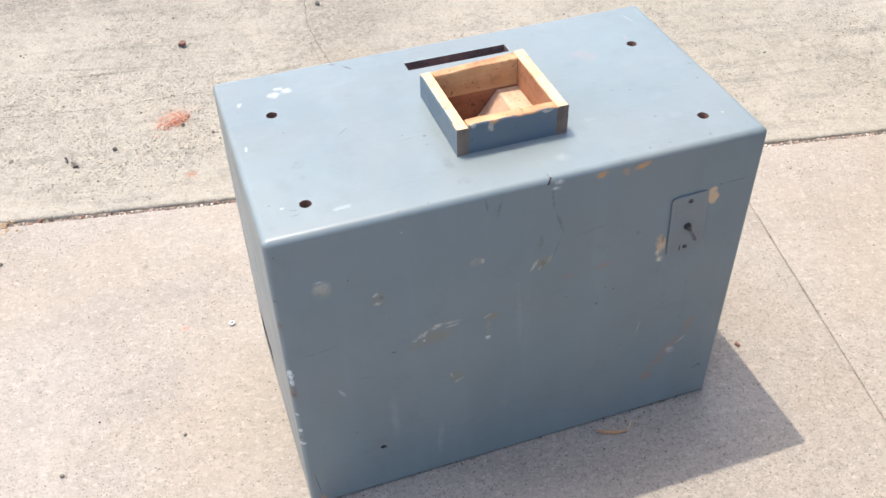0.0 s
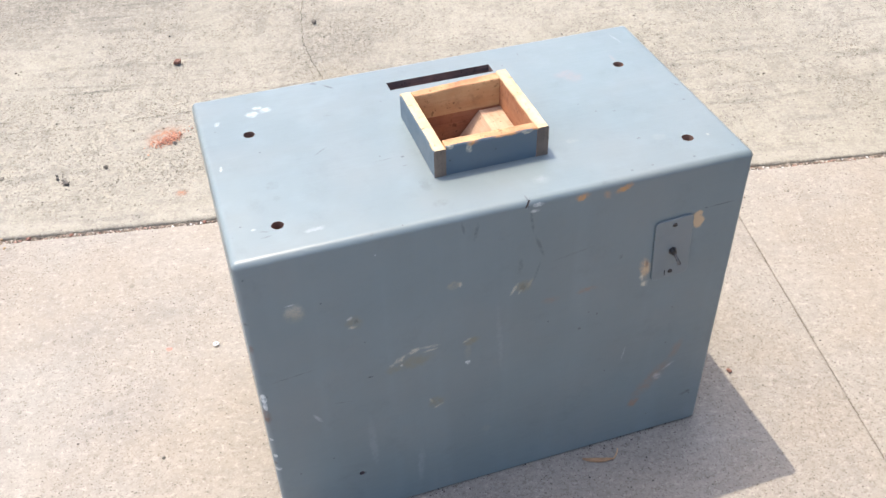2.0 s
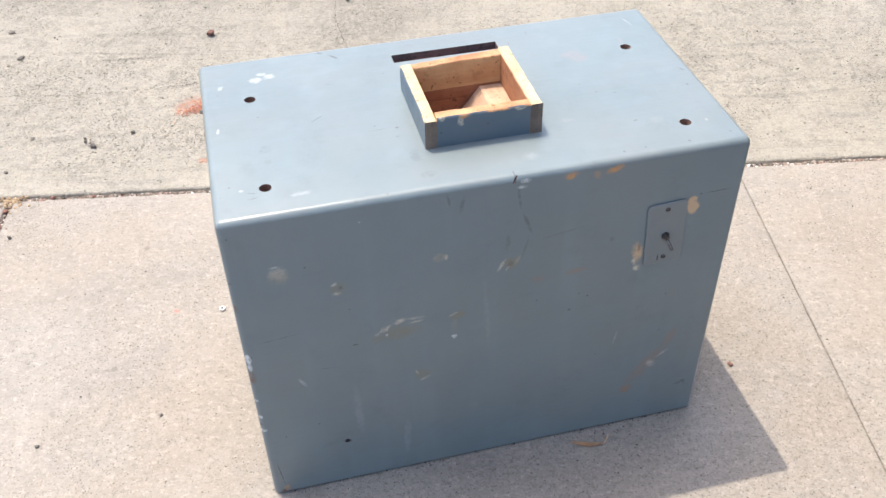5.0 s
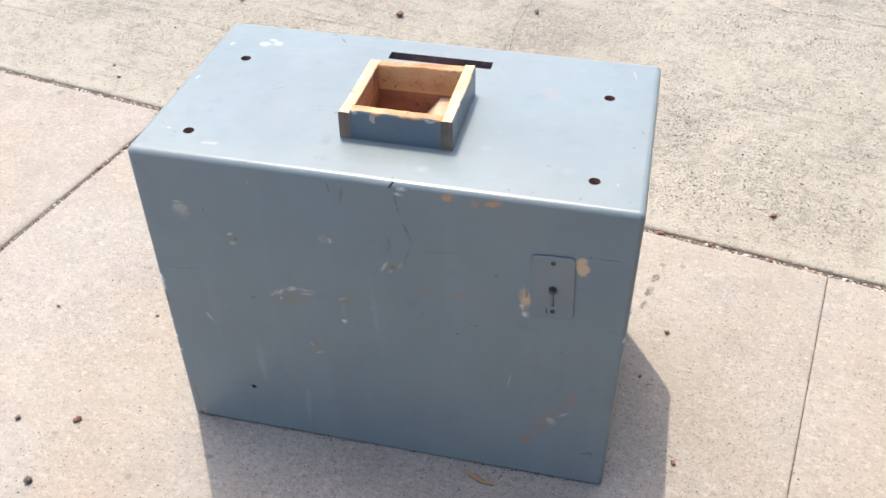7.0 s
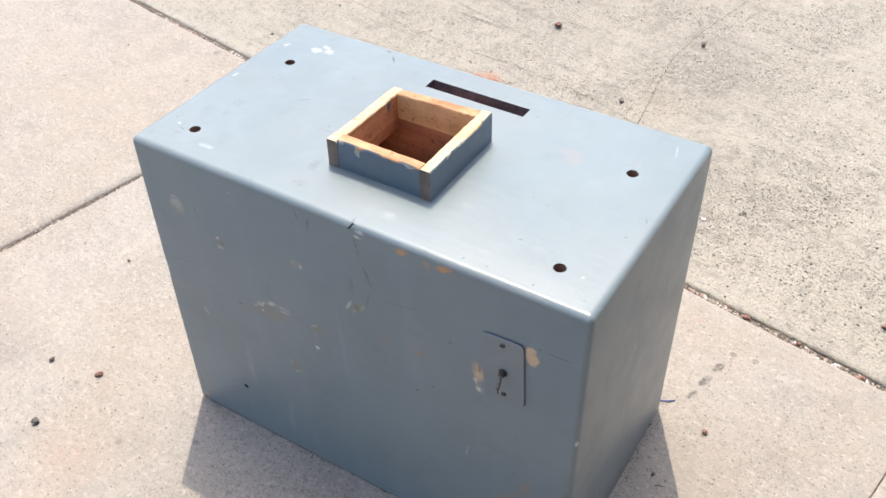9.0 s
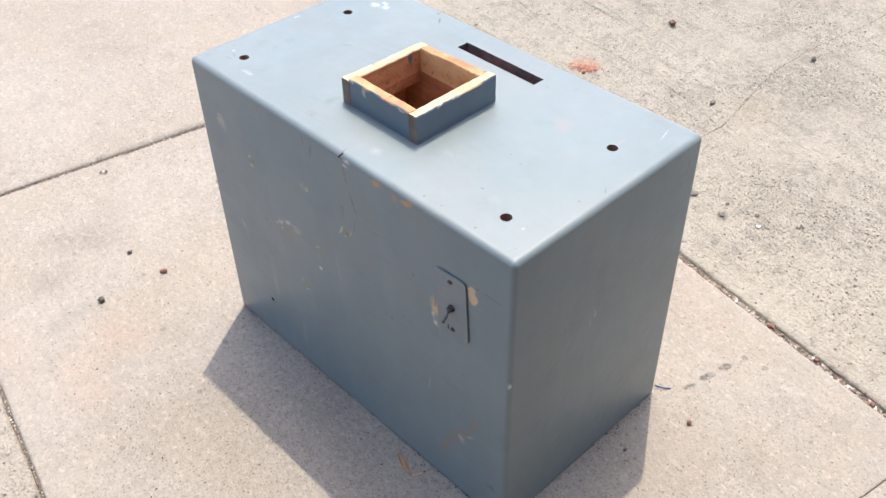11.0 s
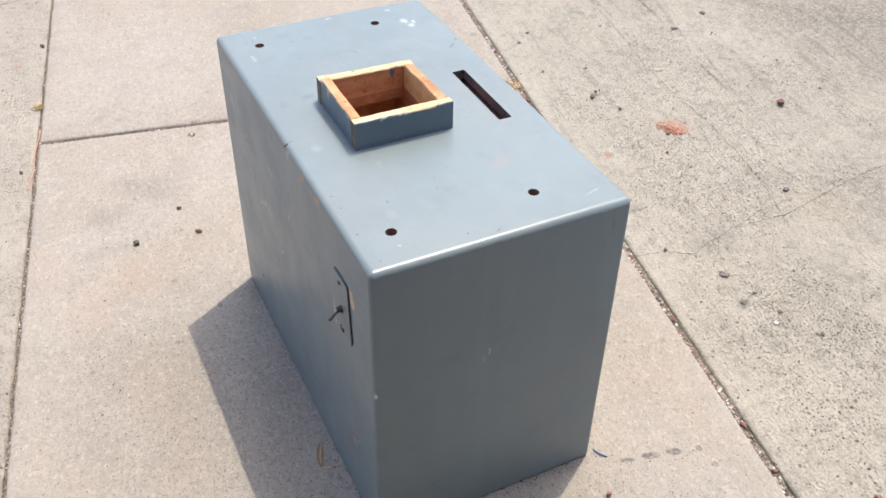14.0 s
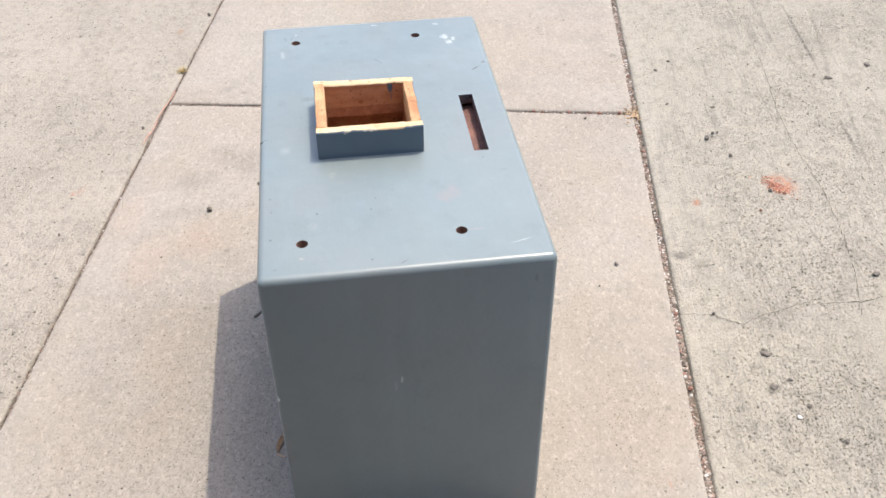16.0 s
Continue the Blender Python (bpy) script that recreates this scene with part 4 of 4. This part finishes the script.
cutters = [
    as_object(box_bm(BX0 + 0.018, BX1 - 0.018, BY0 + 0.018, BY1 - 0.018, -0.2, TOP - 0.019), PLY),
    as_object(box_bm(KX0 + KT, KX1 - KT + 0.012, KY0 + KT, KY1 - KT, TOP - 0.05, TOP + 0.05), PLY),
    as_object(box_bm(0.396, 0.580, 1.341, 1.366, TOP - 0.05, TOP + 0.05), SLOTSIDE),
    as_object(box_bm(BX0 - 0.05, BX0 + 0.05, 1.275, 1.395, 0.050, 0.108), NOTCH_WOOD),
    as_object(cylinder_bm(0.0045, 0.02, pose(0.215, BY0, 0.111, 90, 0, 0), 12), SLOTSIDE),
    as_object(box_bm(-0.0011, 0.0011, -0.02, 0.006, -0.008, 0.02), SLOTSIDE),
]
cutters[-1].matrix_world = pose(0.499, BY0, TOP - 0.004, 0, 30, -18)
for hx, hy in ((0.15, 1.048), (0.15, 1.2885), (0.79, 1.048), (0.79, 1.2885)):
    cutters.append(as_object(cylinder_bm(0.0090, 0.1, pose(hx, hy, TOP, 3, 2, 0), 24), HOLE))
for k in cutters:
    mod = shell.modifiers.new("cut", "BOOLEAN")
    mod.object, mod.operation, mod.solver = k, "DIFFERENCE", "EXACT"
    mod.material_mode = "TRANSFER"
bpy.context.view_layer.update()
done = bpy.data.meshes.new_from_object(shell.evaluated_get(bpy.context.evaluated_depsgraph_get()))
for k in (*cutters, shell):
    bpy.data.objects.remove(k)
body = new("body", done)
extra = len(done.materials)
for m in PAINTED:
    done.materials.append(m)
bm = bmesh.new()
bm.from_mesh(done)
bmesh.ops.bisect_plane(bm, geom=bm.verts[:] + bm.edges[:] + bm.faces[:], plane_co=(SPLIT, 0, 0), plane_no=(1, 0, 0))
for f in bm.faces:
    c0 = f.calc_center_median()
    half = 1 if c0.x > SPLIT else 0
    if f.material_index == 0 and f.normal.y < -0.3 and c0.y < BY0 + 0.02:
        f.material_index = extra + half
    elif f.material_index == 0 and f.normal.z > 0.3 and c0.z > TOP - 0.02:
        f.material_index = extra + 2 + half
bm.to_mesh(done)
bm.free()
body.parent = wooden_box
done.shade_smooth()
done.set_sharp_from_angle(angle=radians(28))
tagged(body, "painted shell with rounded lid edges, bolt holes and a slot")


# collar round the square opening: boards with painted outsides, raw tops and insides
def collar_board(x0, x1, y0, y1, along, outer, seed, ends=(), drop=(0.0, 0.0)):
    """A rough-sawn board; along: 0 or 1, its long axis; outer: the painted sides as (axis, sign)."""
    bm = bmesh.new()
    z0 = TOP - 0.0005
    k = 56
    span = (x0, x1) if along == 0 else (y0, y1)
    other = (y0, y1) if along == 0 else (x0, x1)
    rings = []
    for i in range(k + 1):
        a = span[0] + (span[1] - span[0]) * i / k
        z1 = KZ - drop[0] - (drop[1] - drop[0]) * i / k
        ring = []
        for side, z in ((0, z0), (1, z0), (1, z1 - 0.002), (0.92, z1), (0.08, z1), (0, z1 - 0.002)):
            b = other[0] + (other[1] - other[0]) * side
            if z > z0:
                q = Vector((a * 60, b * 200, seed))
                z += 0.0013 * noise.noise(q * 0.4) + 0.0009 * noise.noise(q * 1.6)
                b += 0.0006 * noise.noise(q * 0.25 + Vector((5, 5, 5)))
            ring.append(bm.verts.new((a, b, z) if along == 0 else (b, a, z)))
        rings.append(ring)
    for p, q in zip(rings, rings[1:]):
        for j in range(6):
            bm.faces.new((p[j], p[(j + 1) % 6], q[(j + 1) % 6], q[j]))
    bm.faces.new(rings[0])
    bm.faces.new(rings[-1])
    bmesh.ops.recalc_face_normals(bm, faces=bm.faces[:])
    for f in bm.faces:
        f.material_index = 1 if f.normal.z > 0.3 else 0
        for axis, sign in outer:
            chipped = f.normal.z > 0.9 or noise.noise(f.calc_center_median() * 26 + Vector((seed, 0, 0))) > 0.28
            if f.normal[axis] * sign > (0.9 if chipped else 0.4):
                f.material_index = 2
        for axis, sign in ends:
            if f.normal[axis] * sign > 0.8:
                f.material_index = 3
    mats = [(PINE_X, SAWN_X) if along == 0 else (PINE_Y, SAWN_Y)][0]
    return part("collar_board", bm, [*mats, PAINT_PLAIN, ENDGRAIN], wooden_box, "raw pine board with one painted face")


collar_board(KX0, KX0 + KT, KY0, KY1, 1, [(0, -1), (1, 1)], 1, [(1, -1)], (0.0045, 0.0085))
collar_board(KX1 - KT, KX1, KY0, KY1, 1, [(0, 1), (1, 1)], 2, [(1, -1)])
collar_board(KX0 + KT, KX1 - KT, KY0 + 0.0008, KY0 + KT, 0, [(1, -1)], 3)
collar_board(KX0 + KT, KX1 - KT, KY1 - KT, KY1 - 0.0008, 0, [(1, 1)], 4, (), (0.0070, 0.0020))

# boards inside, seen through the opening and the slot
part("chute_wall", box_bm(KX0 - 0.0235, KX1 - 0.012, KY1 - KT, KY1 - 0.006, 0.40, TOP - 0.0195), PLY, wooden_box)
part("chute_wall", box_bm(KX0 - 0.0235, KX1 - 0.012, KY0 + 0.006, KY0 + KT, 0.46, TOP - 0.0195), PLY, wooden_box)
bm = box_bm(-0.150, 0.0, KY0 + KT + 0.001, KY1 - KT - 0.001, -0.010, 0.0, 0.001)
bm.transform(pose(0.5155, 0, 0.6165, 0, -52, 0))
part("chute_ledge", box_bm(0.5150, KX1 - KT + 0.010, KY0 + KT + 0.001, KY1 - KT - 0.001, 0.6060, 0.6170, 0.001), CHUTE, wooden_box, "pale flat ledge at the head of the chute")
part("chute_wall", box_bm(KX0 - 0.036, KX0 - 0.024, KY0 + 0.006, KY1 - 0.006, 0.40, TOP - 0.0195), PLY, wooden_box)
part("chute_board", bm, CHUTE, wooden_box, "pinkish sloping pine board below the opening")
part("inner_floor", box_bm(BX0 + 0.0185, BX1 - 0.0185, BY0 + 0.0185, BY1 - 0.0185, 0.012, 0.024), PLY, wooden_box)
bm = box_bm(0.385, 0.592, -0.045, 0.035, -0.006, 0.006)
bm.transform(pose(0, 1.355, 0.585, 8, 0, 0))
part("slot_board", bm, SLOTWOOD, wooden_box, "reddish stained board under the slot")


# switch plate with its screws and toggle
def plate():
    w, h, t, r = 0.0325, 0.0605, 0.0032, 0.007
    bm = bmesh.new()
    ring = []
    for cx, cz, a0 in ((w - r, h - r, 0), (-w + r, h - r, 90), (-w + r, -h + r, 180), (w - r, -h + r, 270)):
        for i in range(6):
            a = radians(a0 + 18 * i)
            ring.append((cx + r * math.cos(a), cz + r * math.sin(a)))
    lay = []
    for y, k in ((0, 0.91), (-0.0014, 0.91), (-0.0014, 1.0), (-t * 0.8, 1.0), (-t, 0.975)):
        lay.append([bm.verts.new((x * (1 - (1 - k) * 0.9), y, z * (1 - (1 - k) * 0.5))) for x, z in ring])
    for p, q in zip(lay, lay[1:]):
        for i in range(len(p)):
            bm.faces.new((p[i], p[(i + 1) % len(p)], q[(i + 1) % len(p)], q[i]))
    bm.faces.new(lay[-1])
    bmesh.ops.recalc_face_normals(bm, faces=bm.faces[:])
    ob = part("switch_plate", bm, PLATE_PAINT, wooden_box, "painted steel switch plate with rounded corners")
    ob.matrix_world = pose(0.749, BY0 - 0.0004, 0.464, 0, -3.0, 0)
    return ob, t


switch_plate, PT = plate()
for z in (0.0485, -0.0485):
    bm = cylinder_bm(0.0042, 0.0022, pose(0, -PT - 0.0006, z, 90, 0, 0), 16, 0.8)
    ob = part("screw", bm, DULL, switch_plate, "painted-over slotted screw")
    # a black bar stands in for the shade inside the screw slot
    bm = box_bm(-0.0036, 0.0036, -PT - 0.0022, -PT - 0.0012, z - 0.0006, z + 0.0006)
    bm.transform(pose(0, 0, 0))
    part("screw_slot", bm, BLACK, switch_plate)
part("knockout_mark", box_bm(-0.0105, -0.0090, -PT - 0.0006, -PT + 0.001, -0.0535, -0.0435), BLACK, switch_plate)
bm = cylinder_bm(0.0070, 0.0022, pose(0, -PT - 0.001, -0.004, 90, 0, 0), 6)
part("toggle_nut", bm, DULL, switch_plate, "hexagonal nut round the toggle")
bm = cylinder_bm(0.0050, 0.0065, pose(0, -PT - 0.0038, -0.004, 90, 0, 0), 20)
bmesh.ops.create_cone(bm, cap_ends=True, segments=20, radius1=0.0032, radius2=0.0032, depth=0.0015, matrix=pose(0, -PT - 0.0075, -0.004, 90, 0, 0))
part("toggle_bush", bm, DULL, switch_plate, smooth=False)
bm = bmesh.new()
bmesh.ops.create_cone(bm, cap_ends=True, segments=16, radius1=0.0016, radius2=0.0030, depth=0.020, matrix=Matrix.Translation((0, 0, 0.010)))
bmesh.ops.create_uvsphere(bm, u_segments=14, v_segments=8, radius=0.0030, matrix=Matrix.Translation((0, 0, 0.020)))
way = Vector((0.12, -0.80, -0.58)).normalized()
bm.transform(Matrix.Translation((0, -PT - 0.005, -0.004)) @ way.to_track_quat("Z", "Y").to_matrix().to_4x4())
part("toggle_lever", bm, LEVER, switch_plate, "dull metal toggle lever pointing down", True)

# ---- small loose things on the ground ----
def stone(name, x, y, size, material, label, seed, category="pebble", turn=0, flat=0.75):
    ob = part(name, stone_bm(size, seed, flat), material, None)
    place(ob, x, y, 0, turn)
    return tagged(ob, label, category, {"pebble": "pebbles on the slabs", "brick chip": "brick chips", "bark": "bark flakes on the street"}.get(category, ""))


for i, (x, y, s) in enumerate(((0.072, 2.574, 0.0118), (-0.138, 0.913, 0.0075), (0.993, 1.061, 0.0055), (0.966, 1.404, 0.0058), (1.196, 1.846, 0.0075), (0.09, 2.17, 0.004), (-1.793, 0.719, 0.011))):
    stone("brick_chip", x, y, s, BRICK, "small broken red brick chip lying on concrete", 20 + i, "brick chip", i * 50)
for i, (u, s) in enumerate(((0.60, 0.0075), (0.72, 0.006), (0.86, 0.0055), (-0.30, 0.006), (-0.62, 0.006), (0.28, 0.006), (-0.72, 0.006), (-1.05, 0.006), (0.05, 0.006))):
    x, y = u * UX - FAR_V * UY, u * UY + FAR_V * UX
    ob = stone("brick_chip", x, y, s, BRICK, "red brick chip wedged in the dirty slab joint", 40 + i, "brick chip", i * 37)
    ob.location.z -= 0.0075
for i, (x, y, s) in enumerate(((-0.344, 1.198, 0.004), (-0.117, 1.217, 0.0035), (-0.452, 1.850, 0.005), (0.21, 1.76, 0.0055), (0.918, 1.266, 0.0045), (0.28, 1.70, 0.003), (-0.153, 0.763, 0.0075), (-0.254, 0.892, 0.0065), (-0.586, 0.546, 0.006), (0.494, 2.652, 0.008), (-0.266, 2.155, 0.008), (-0.285, 2.178, 0.0045), (-0.287, 2.193, 0.004), (-0.163, 2.185, 0.006), (0.018, 2.225, 0.006), (0.42, 1.928, 0.005), (-1.31, 0.701, 0.007))):
    stone("dark_pebble", x, y, s, DARKSTONE, "small dark grey pebble on concrete", 60 + i, "pebble", i * 71)


stone("dark_flake", 0.565, 1.990, 0.010, DARKSTONE, "dark brown flake on street concrete, bark and stand-in for pits", 90, "bark", 60, 0.28)
stone("dark_flake", 0.825, 2.050, 0.006, DARKSTONE, "dark brown flake on street concrete, bark and stand-in for pits", 91, "bark", 10, 0.3)
stone("dark_flake", 0.723, 2.018, 0.005, DARKSTONE, "dark brown flake on street concrete, bark and stand-in for pits", 92, "bark", 100, 0.45)
# flat dark stones; several stand in for shaded pits in the slab
for i, (x, y, r, f) in enumerate(((-0.500, 2.735, 0.010, 0.3), (-0.467, 2.600, 0.011, 0.3), (0.389, 2.323, 0.009, 0.5), (-0.481, 2.109, 0.005, 0.5), (-0.685, 2.137, 0.006, 0.6), (-0.727, 2.191, 0.005, 0.5), (0.648, 2.010, 0.006, 0.4), (0.658, 1.972, 0.010, 0.2), (0.725, 2.018, 0.005, 0.5), (-0.42, 2.228, 0.006, 0.4))):
    stone("dark_flake", x, y, r, DARKSTONE, "dark brown flake on street concrete, bark and stand-in for pits", 100 + i, "bark", i * 47, f)
for i, (v, r) in enumerate(((1.842, 0.0062), (1.781, 0.0072), (1.752, 0.0045), (1.690, 0.0058), (1.611, 0.0042), (1.585, 0.0062), (1.50, 0.004))):
    u = LEFT_U + 0.003 * math.sin(i * 2.3)
    ob = stone("brick_chip", u * UX - v * UY, u * UY + v * UX, r, BRICK, "red brick chip wedged in the cross joint", 120 + i, "brick chip", i * 61)
    ob.location.z -= 0.007
stone("paper_scrap", 0.748, 1.988, 0.0055, PAPER, "tiny crumpled white paper scrap on street concrete", 93, "paper", 30, 0.4)


def tube_bm(points, radius, sides=7, taper=1.0):
    """A thin bent rod through the points."""
    bm = bmesh.new()
    prev = None
    for i, p in enumerate(points):
        d = Vector(points[min(i + 1, len(points) - 1)]) - Vector(points[max(i - 1, 0)])
        q = d.to_track_quat("Z", "Y")
        r = radius * (1 + (taper - 1) * i / (len(points) - 1))
        ring = [bm.verts.new(Vector(p) + q @ Vector((r * math.cos(6.2832 * k / sides), r * math.sin(6.2832 * k / sides), 0))) for k in range(sides)]
        if prev:
            for k in range(sides):
                bm.faces.new((prev[k], prev[(k + 1) % sides], ring[(k + 1) % sides], ring[k]))
        else:
            bm.faces.new(ring)
        prev = ring
    bm.faces.new(prev)
    bmesh.ops.recalc_face_normals(bm, faces=bm.faces[:])
    return bm


def bend(a, b, sag, lift, k=12):
    """Points on an arc from a to b, bowed sideways by sag and upwards by lift."""
    a, b = Vector(a), Vector(b)
    d = b - a
    side = Vector((-d.y, d.x, 0)).normalized()
    return [a + d * f + side * sag * 4 * f * (1 - f) + Vector((0, 0, lift * 4 * f * (1 - f))) for f in [i / k for i in range(k + 1)]]


# curled dry leaf at the foot of the box
leaf = tagged(new("dry_leaf"), "narrow curled tan dry leaf lying on concrete", "leaf")
bm = bmesh.new()
rows = []
pts = bend((-0.033, 0.020, 0.0012), (0.022, 0.002, 0.0015), -0.004, 0.0, 20)
for i, p in enumerate(pts):
    f = i / 20
    w = 0.0050 * math.sin(math.pi * (0.06 + 0.90 * f)) ** 0.8
    d = (Vector(pts[min(i + 1, 20)]) - Vector(pts[max(i - 1, 0)])).normalized()
    s = Vector((-d.y, d.x, 0)).normalized()
    z = Vector((0, 0, 1))
    rows.append([bm.verts.new(p + s * (w * g) + z * (0.0022 * g * g + 0.0006)) for g in (-1, -0.5, 0, 0.5, 1)])
for a, b in zip(rows, rows[1:]):
    for k in range(4):
        bm.faces.new((a[k], a[k + 1], b[k + 1], b[k]))
bmesh.ops.solidify(bm, geom=bm.faces[:], thickness=0.0004)
part("blade", bm, LEAFMAT, leaf, smooth=True)
part("stalk", tube_bm(bend((0.021, 0.002, 0.002), (0.036, 0.016, 0.010), -0.002, 0), 0.0012), LEAFMAT, leaf)
part("midrib", tube_bm([Vector(p) + Vector((0, 0, 0.0008)) for p in pts], 0.0005), LEAFMAT, leaf)
leaf.matrix_world = pose(0.655, 0.938, 0.0, 0, 0, 0)

# zinc nut
bm = bmesh.new()
rings = []
for z, r_out in ((0, 0.0066), (0.0006, 0.0070), (0.0046, 0.0070), (0.0052, 0.0064)):
    rings.append([bm.verts.new((r_out * math.cos(radians(60 * k)), r_out * math.sin(radians(60 * k)), z)) for k in range(6)])
inner = [[bm.verts.new((0.0034 * math.cos(radians(60 * k)), 0.0034 * math.sin(radians(60 * k)), z)) for k in range(6)] for z in (0.0052, 0)]
loops = [*rings, *inner, rings[0]]
for a, b in zip(loops, loops[1:]):
    for k in range(6):
        bm.faces.new((a[k], a[(k + 1) % 6], b[(k + 1) % 6], b[k]))
bmesh.ops.recalc_face_normals(bm, faces=bm.faces[:])
hex_nut = part("hex_nut", bm, STEEL, None)
hex_nut.matrix_world = pose(0.018, 1.481, 0.0, 0, 0, 20)
tagged(hex_nut, "small shiny zinc hexagonal nut on concrete", "nut")

ob = part("wire_scrap", tube_bm(bend((0.862, 1.436, 0.0025), (0.888, 1.451, 0.002), -0.003, 0.001), 0.0013), BLUE, None, smooth=True)
tagged(ob, "short bent scrap of blue insulated wire", "wire")
arc = [Vector((-0.507, 3.153, 0)), Vector((-0.40, 3.11, 0)), Vector((-0.33, 3.19, 0)), Vector((-0.385, 3.266, 0))]
arc = [arc[0] * (1 - f) ** 3 + arc[1] * 3 * f * (1 - f) ** 2 + arc[2] * 3 * f * f * (1 - f) + arc[3] * f ** 3 for f in [i / 18 for i in range(19)]]
ob = part("twig", tube_bm([(p.x, p.y, ground_z(p.x, p.y) + 0.0025) for p in arc], 0.0020, 7, 0.5), STEM, None, smooth=True)
tagged(ob, "thin long curved dry twig on the street", "twig")
for i, (a, b, s) in enumerate((((0.668, 1.640), (0.685, 1.627), 0.0015), ((-0.225, 0.531), (-0.195, 0.533), 0.001), ((0.93, 1.245), (0.945, 1.25), 0.001))):
    ob = part("twig", tube_bm(bend((*a, 0.0012), (*b, 0.0012), s, 0.0005), 0.0009, 6, 0.5), STEM, None)
    tagged(ob, "tiny dark dry twig on concrete", "twig")
for i, (a, b, s) in enumerate((((-0.79, 0.622), (-0.70, 0.600), 0.002), ((-0.71, 0.602), (-0.60, 0.579), -0.002), ((-0.62, 0.582), (-0.545, 0.566), 0.004), ((-0.56, 0.570), (-0.50, 0.556), -0.002))):
    ob = part("bark_strip", tube_bm(bend((*a, 0.0008), (*b, 0.0010), s, 0.001), 0.0026, 6, 0.5), BARK, None)
    tagged(ob, "thin pale pinkish strip of bark lying along the joint", "bark")

# dry tuft in the narrow joint
tuft = tagged(new("dry_tuft"), "small yellow dry grass tuft growing from the joint", "grass tuft")
rnd = random.Random(7)
for i in range(60):
    a = rnd.uniform(0, 6.28)
    l = rnd.uniform(0.010, 0.030)
    e = (l * math.cos(a), l * math.sin(a), rnd.uniform(0.002, 0.012))
    part("blade", tube_bm(bend((rnd.uniform(-0.006, 0.006), rnd.uniform(-0.003, 0.003), -0.004), e, 0.002, 0.005, 5), 0.0009, 5, 0.3), STRAW, tuft)
tuft.matrix_world = pose(-0.918, 0.636, 0.0, 0, 0, 0)
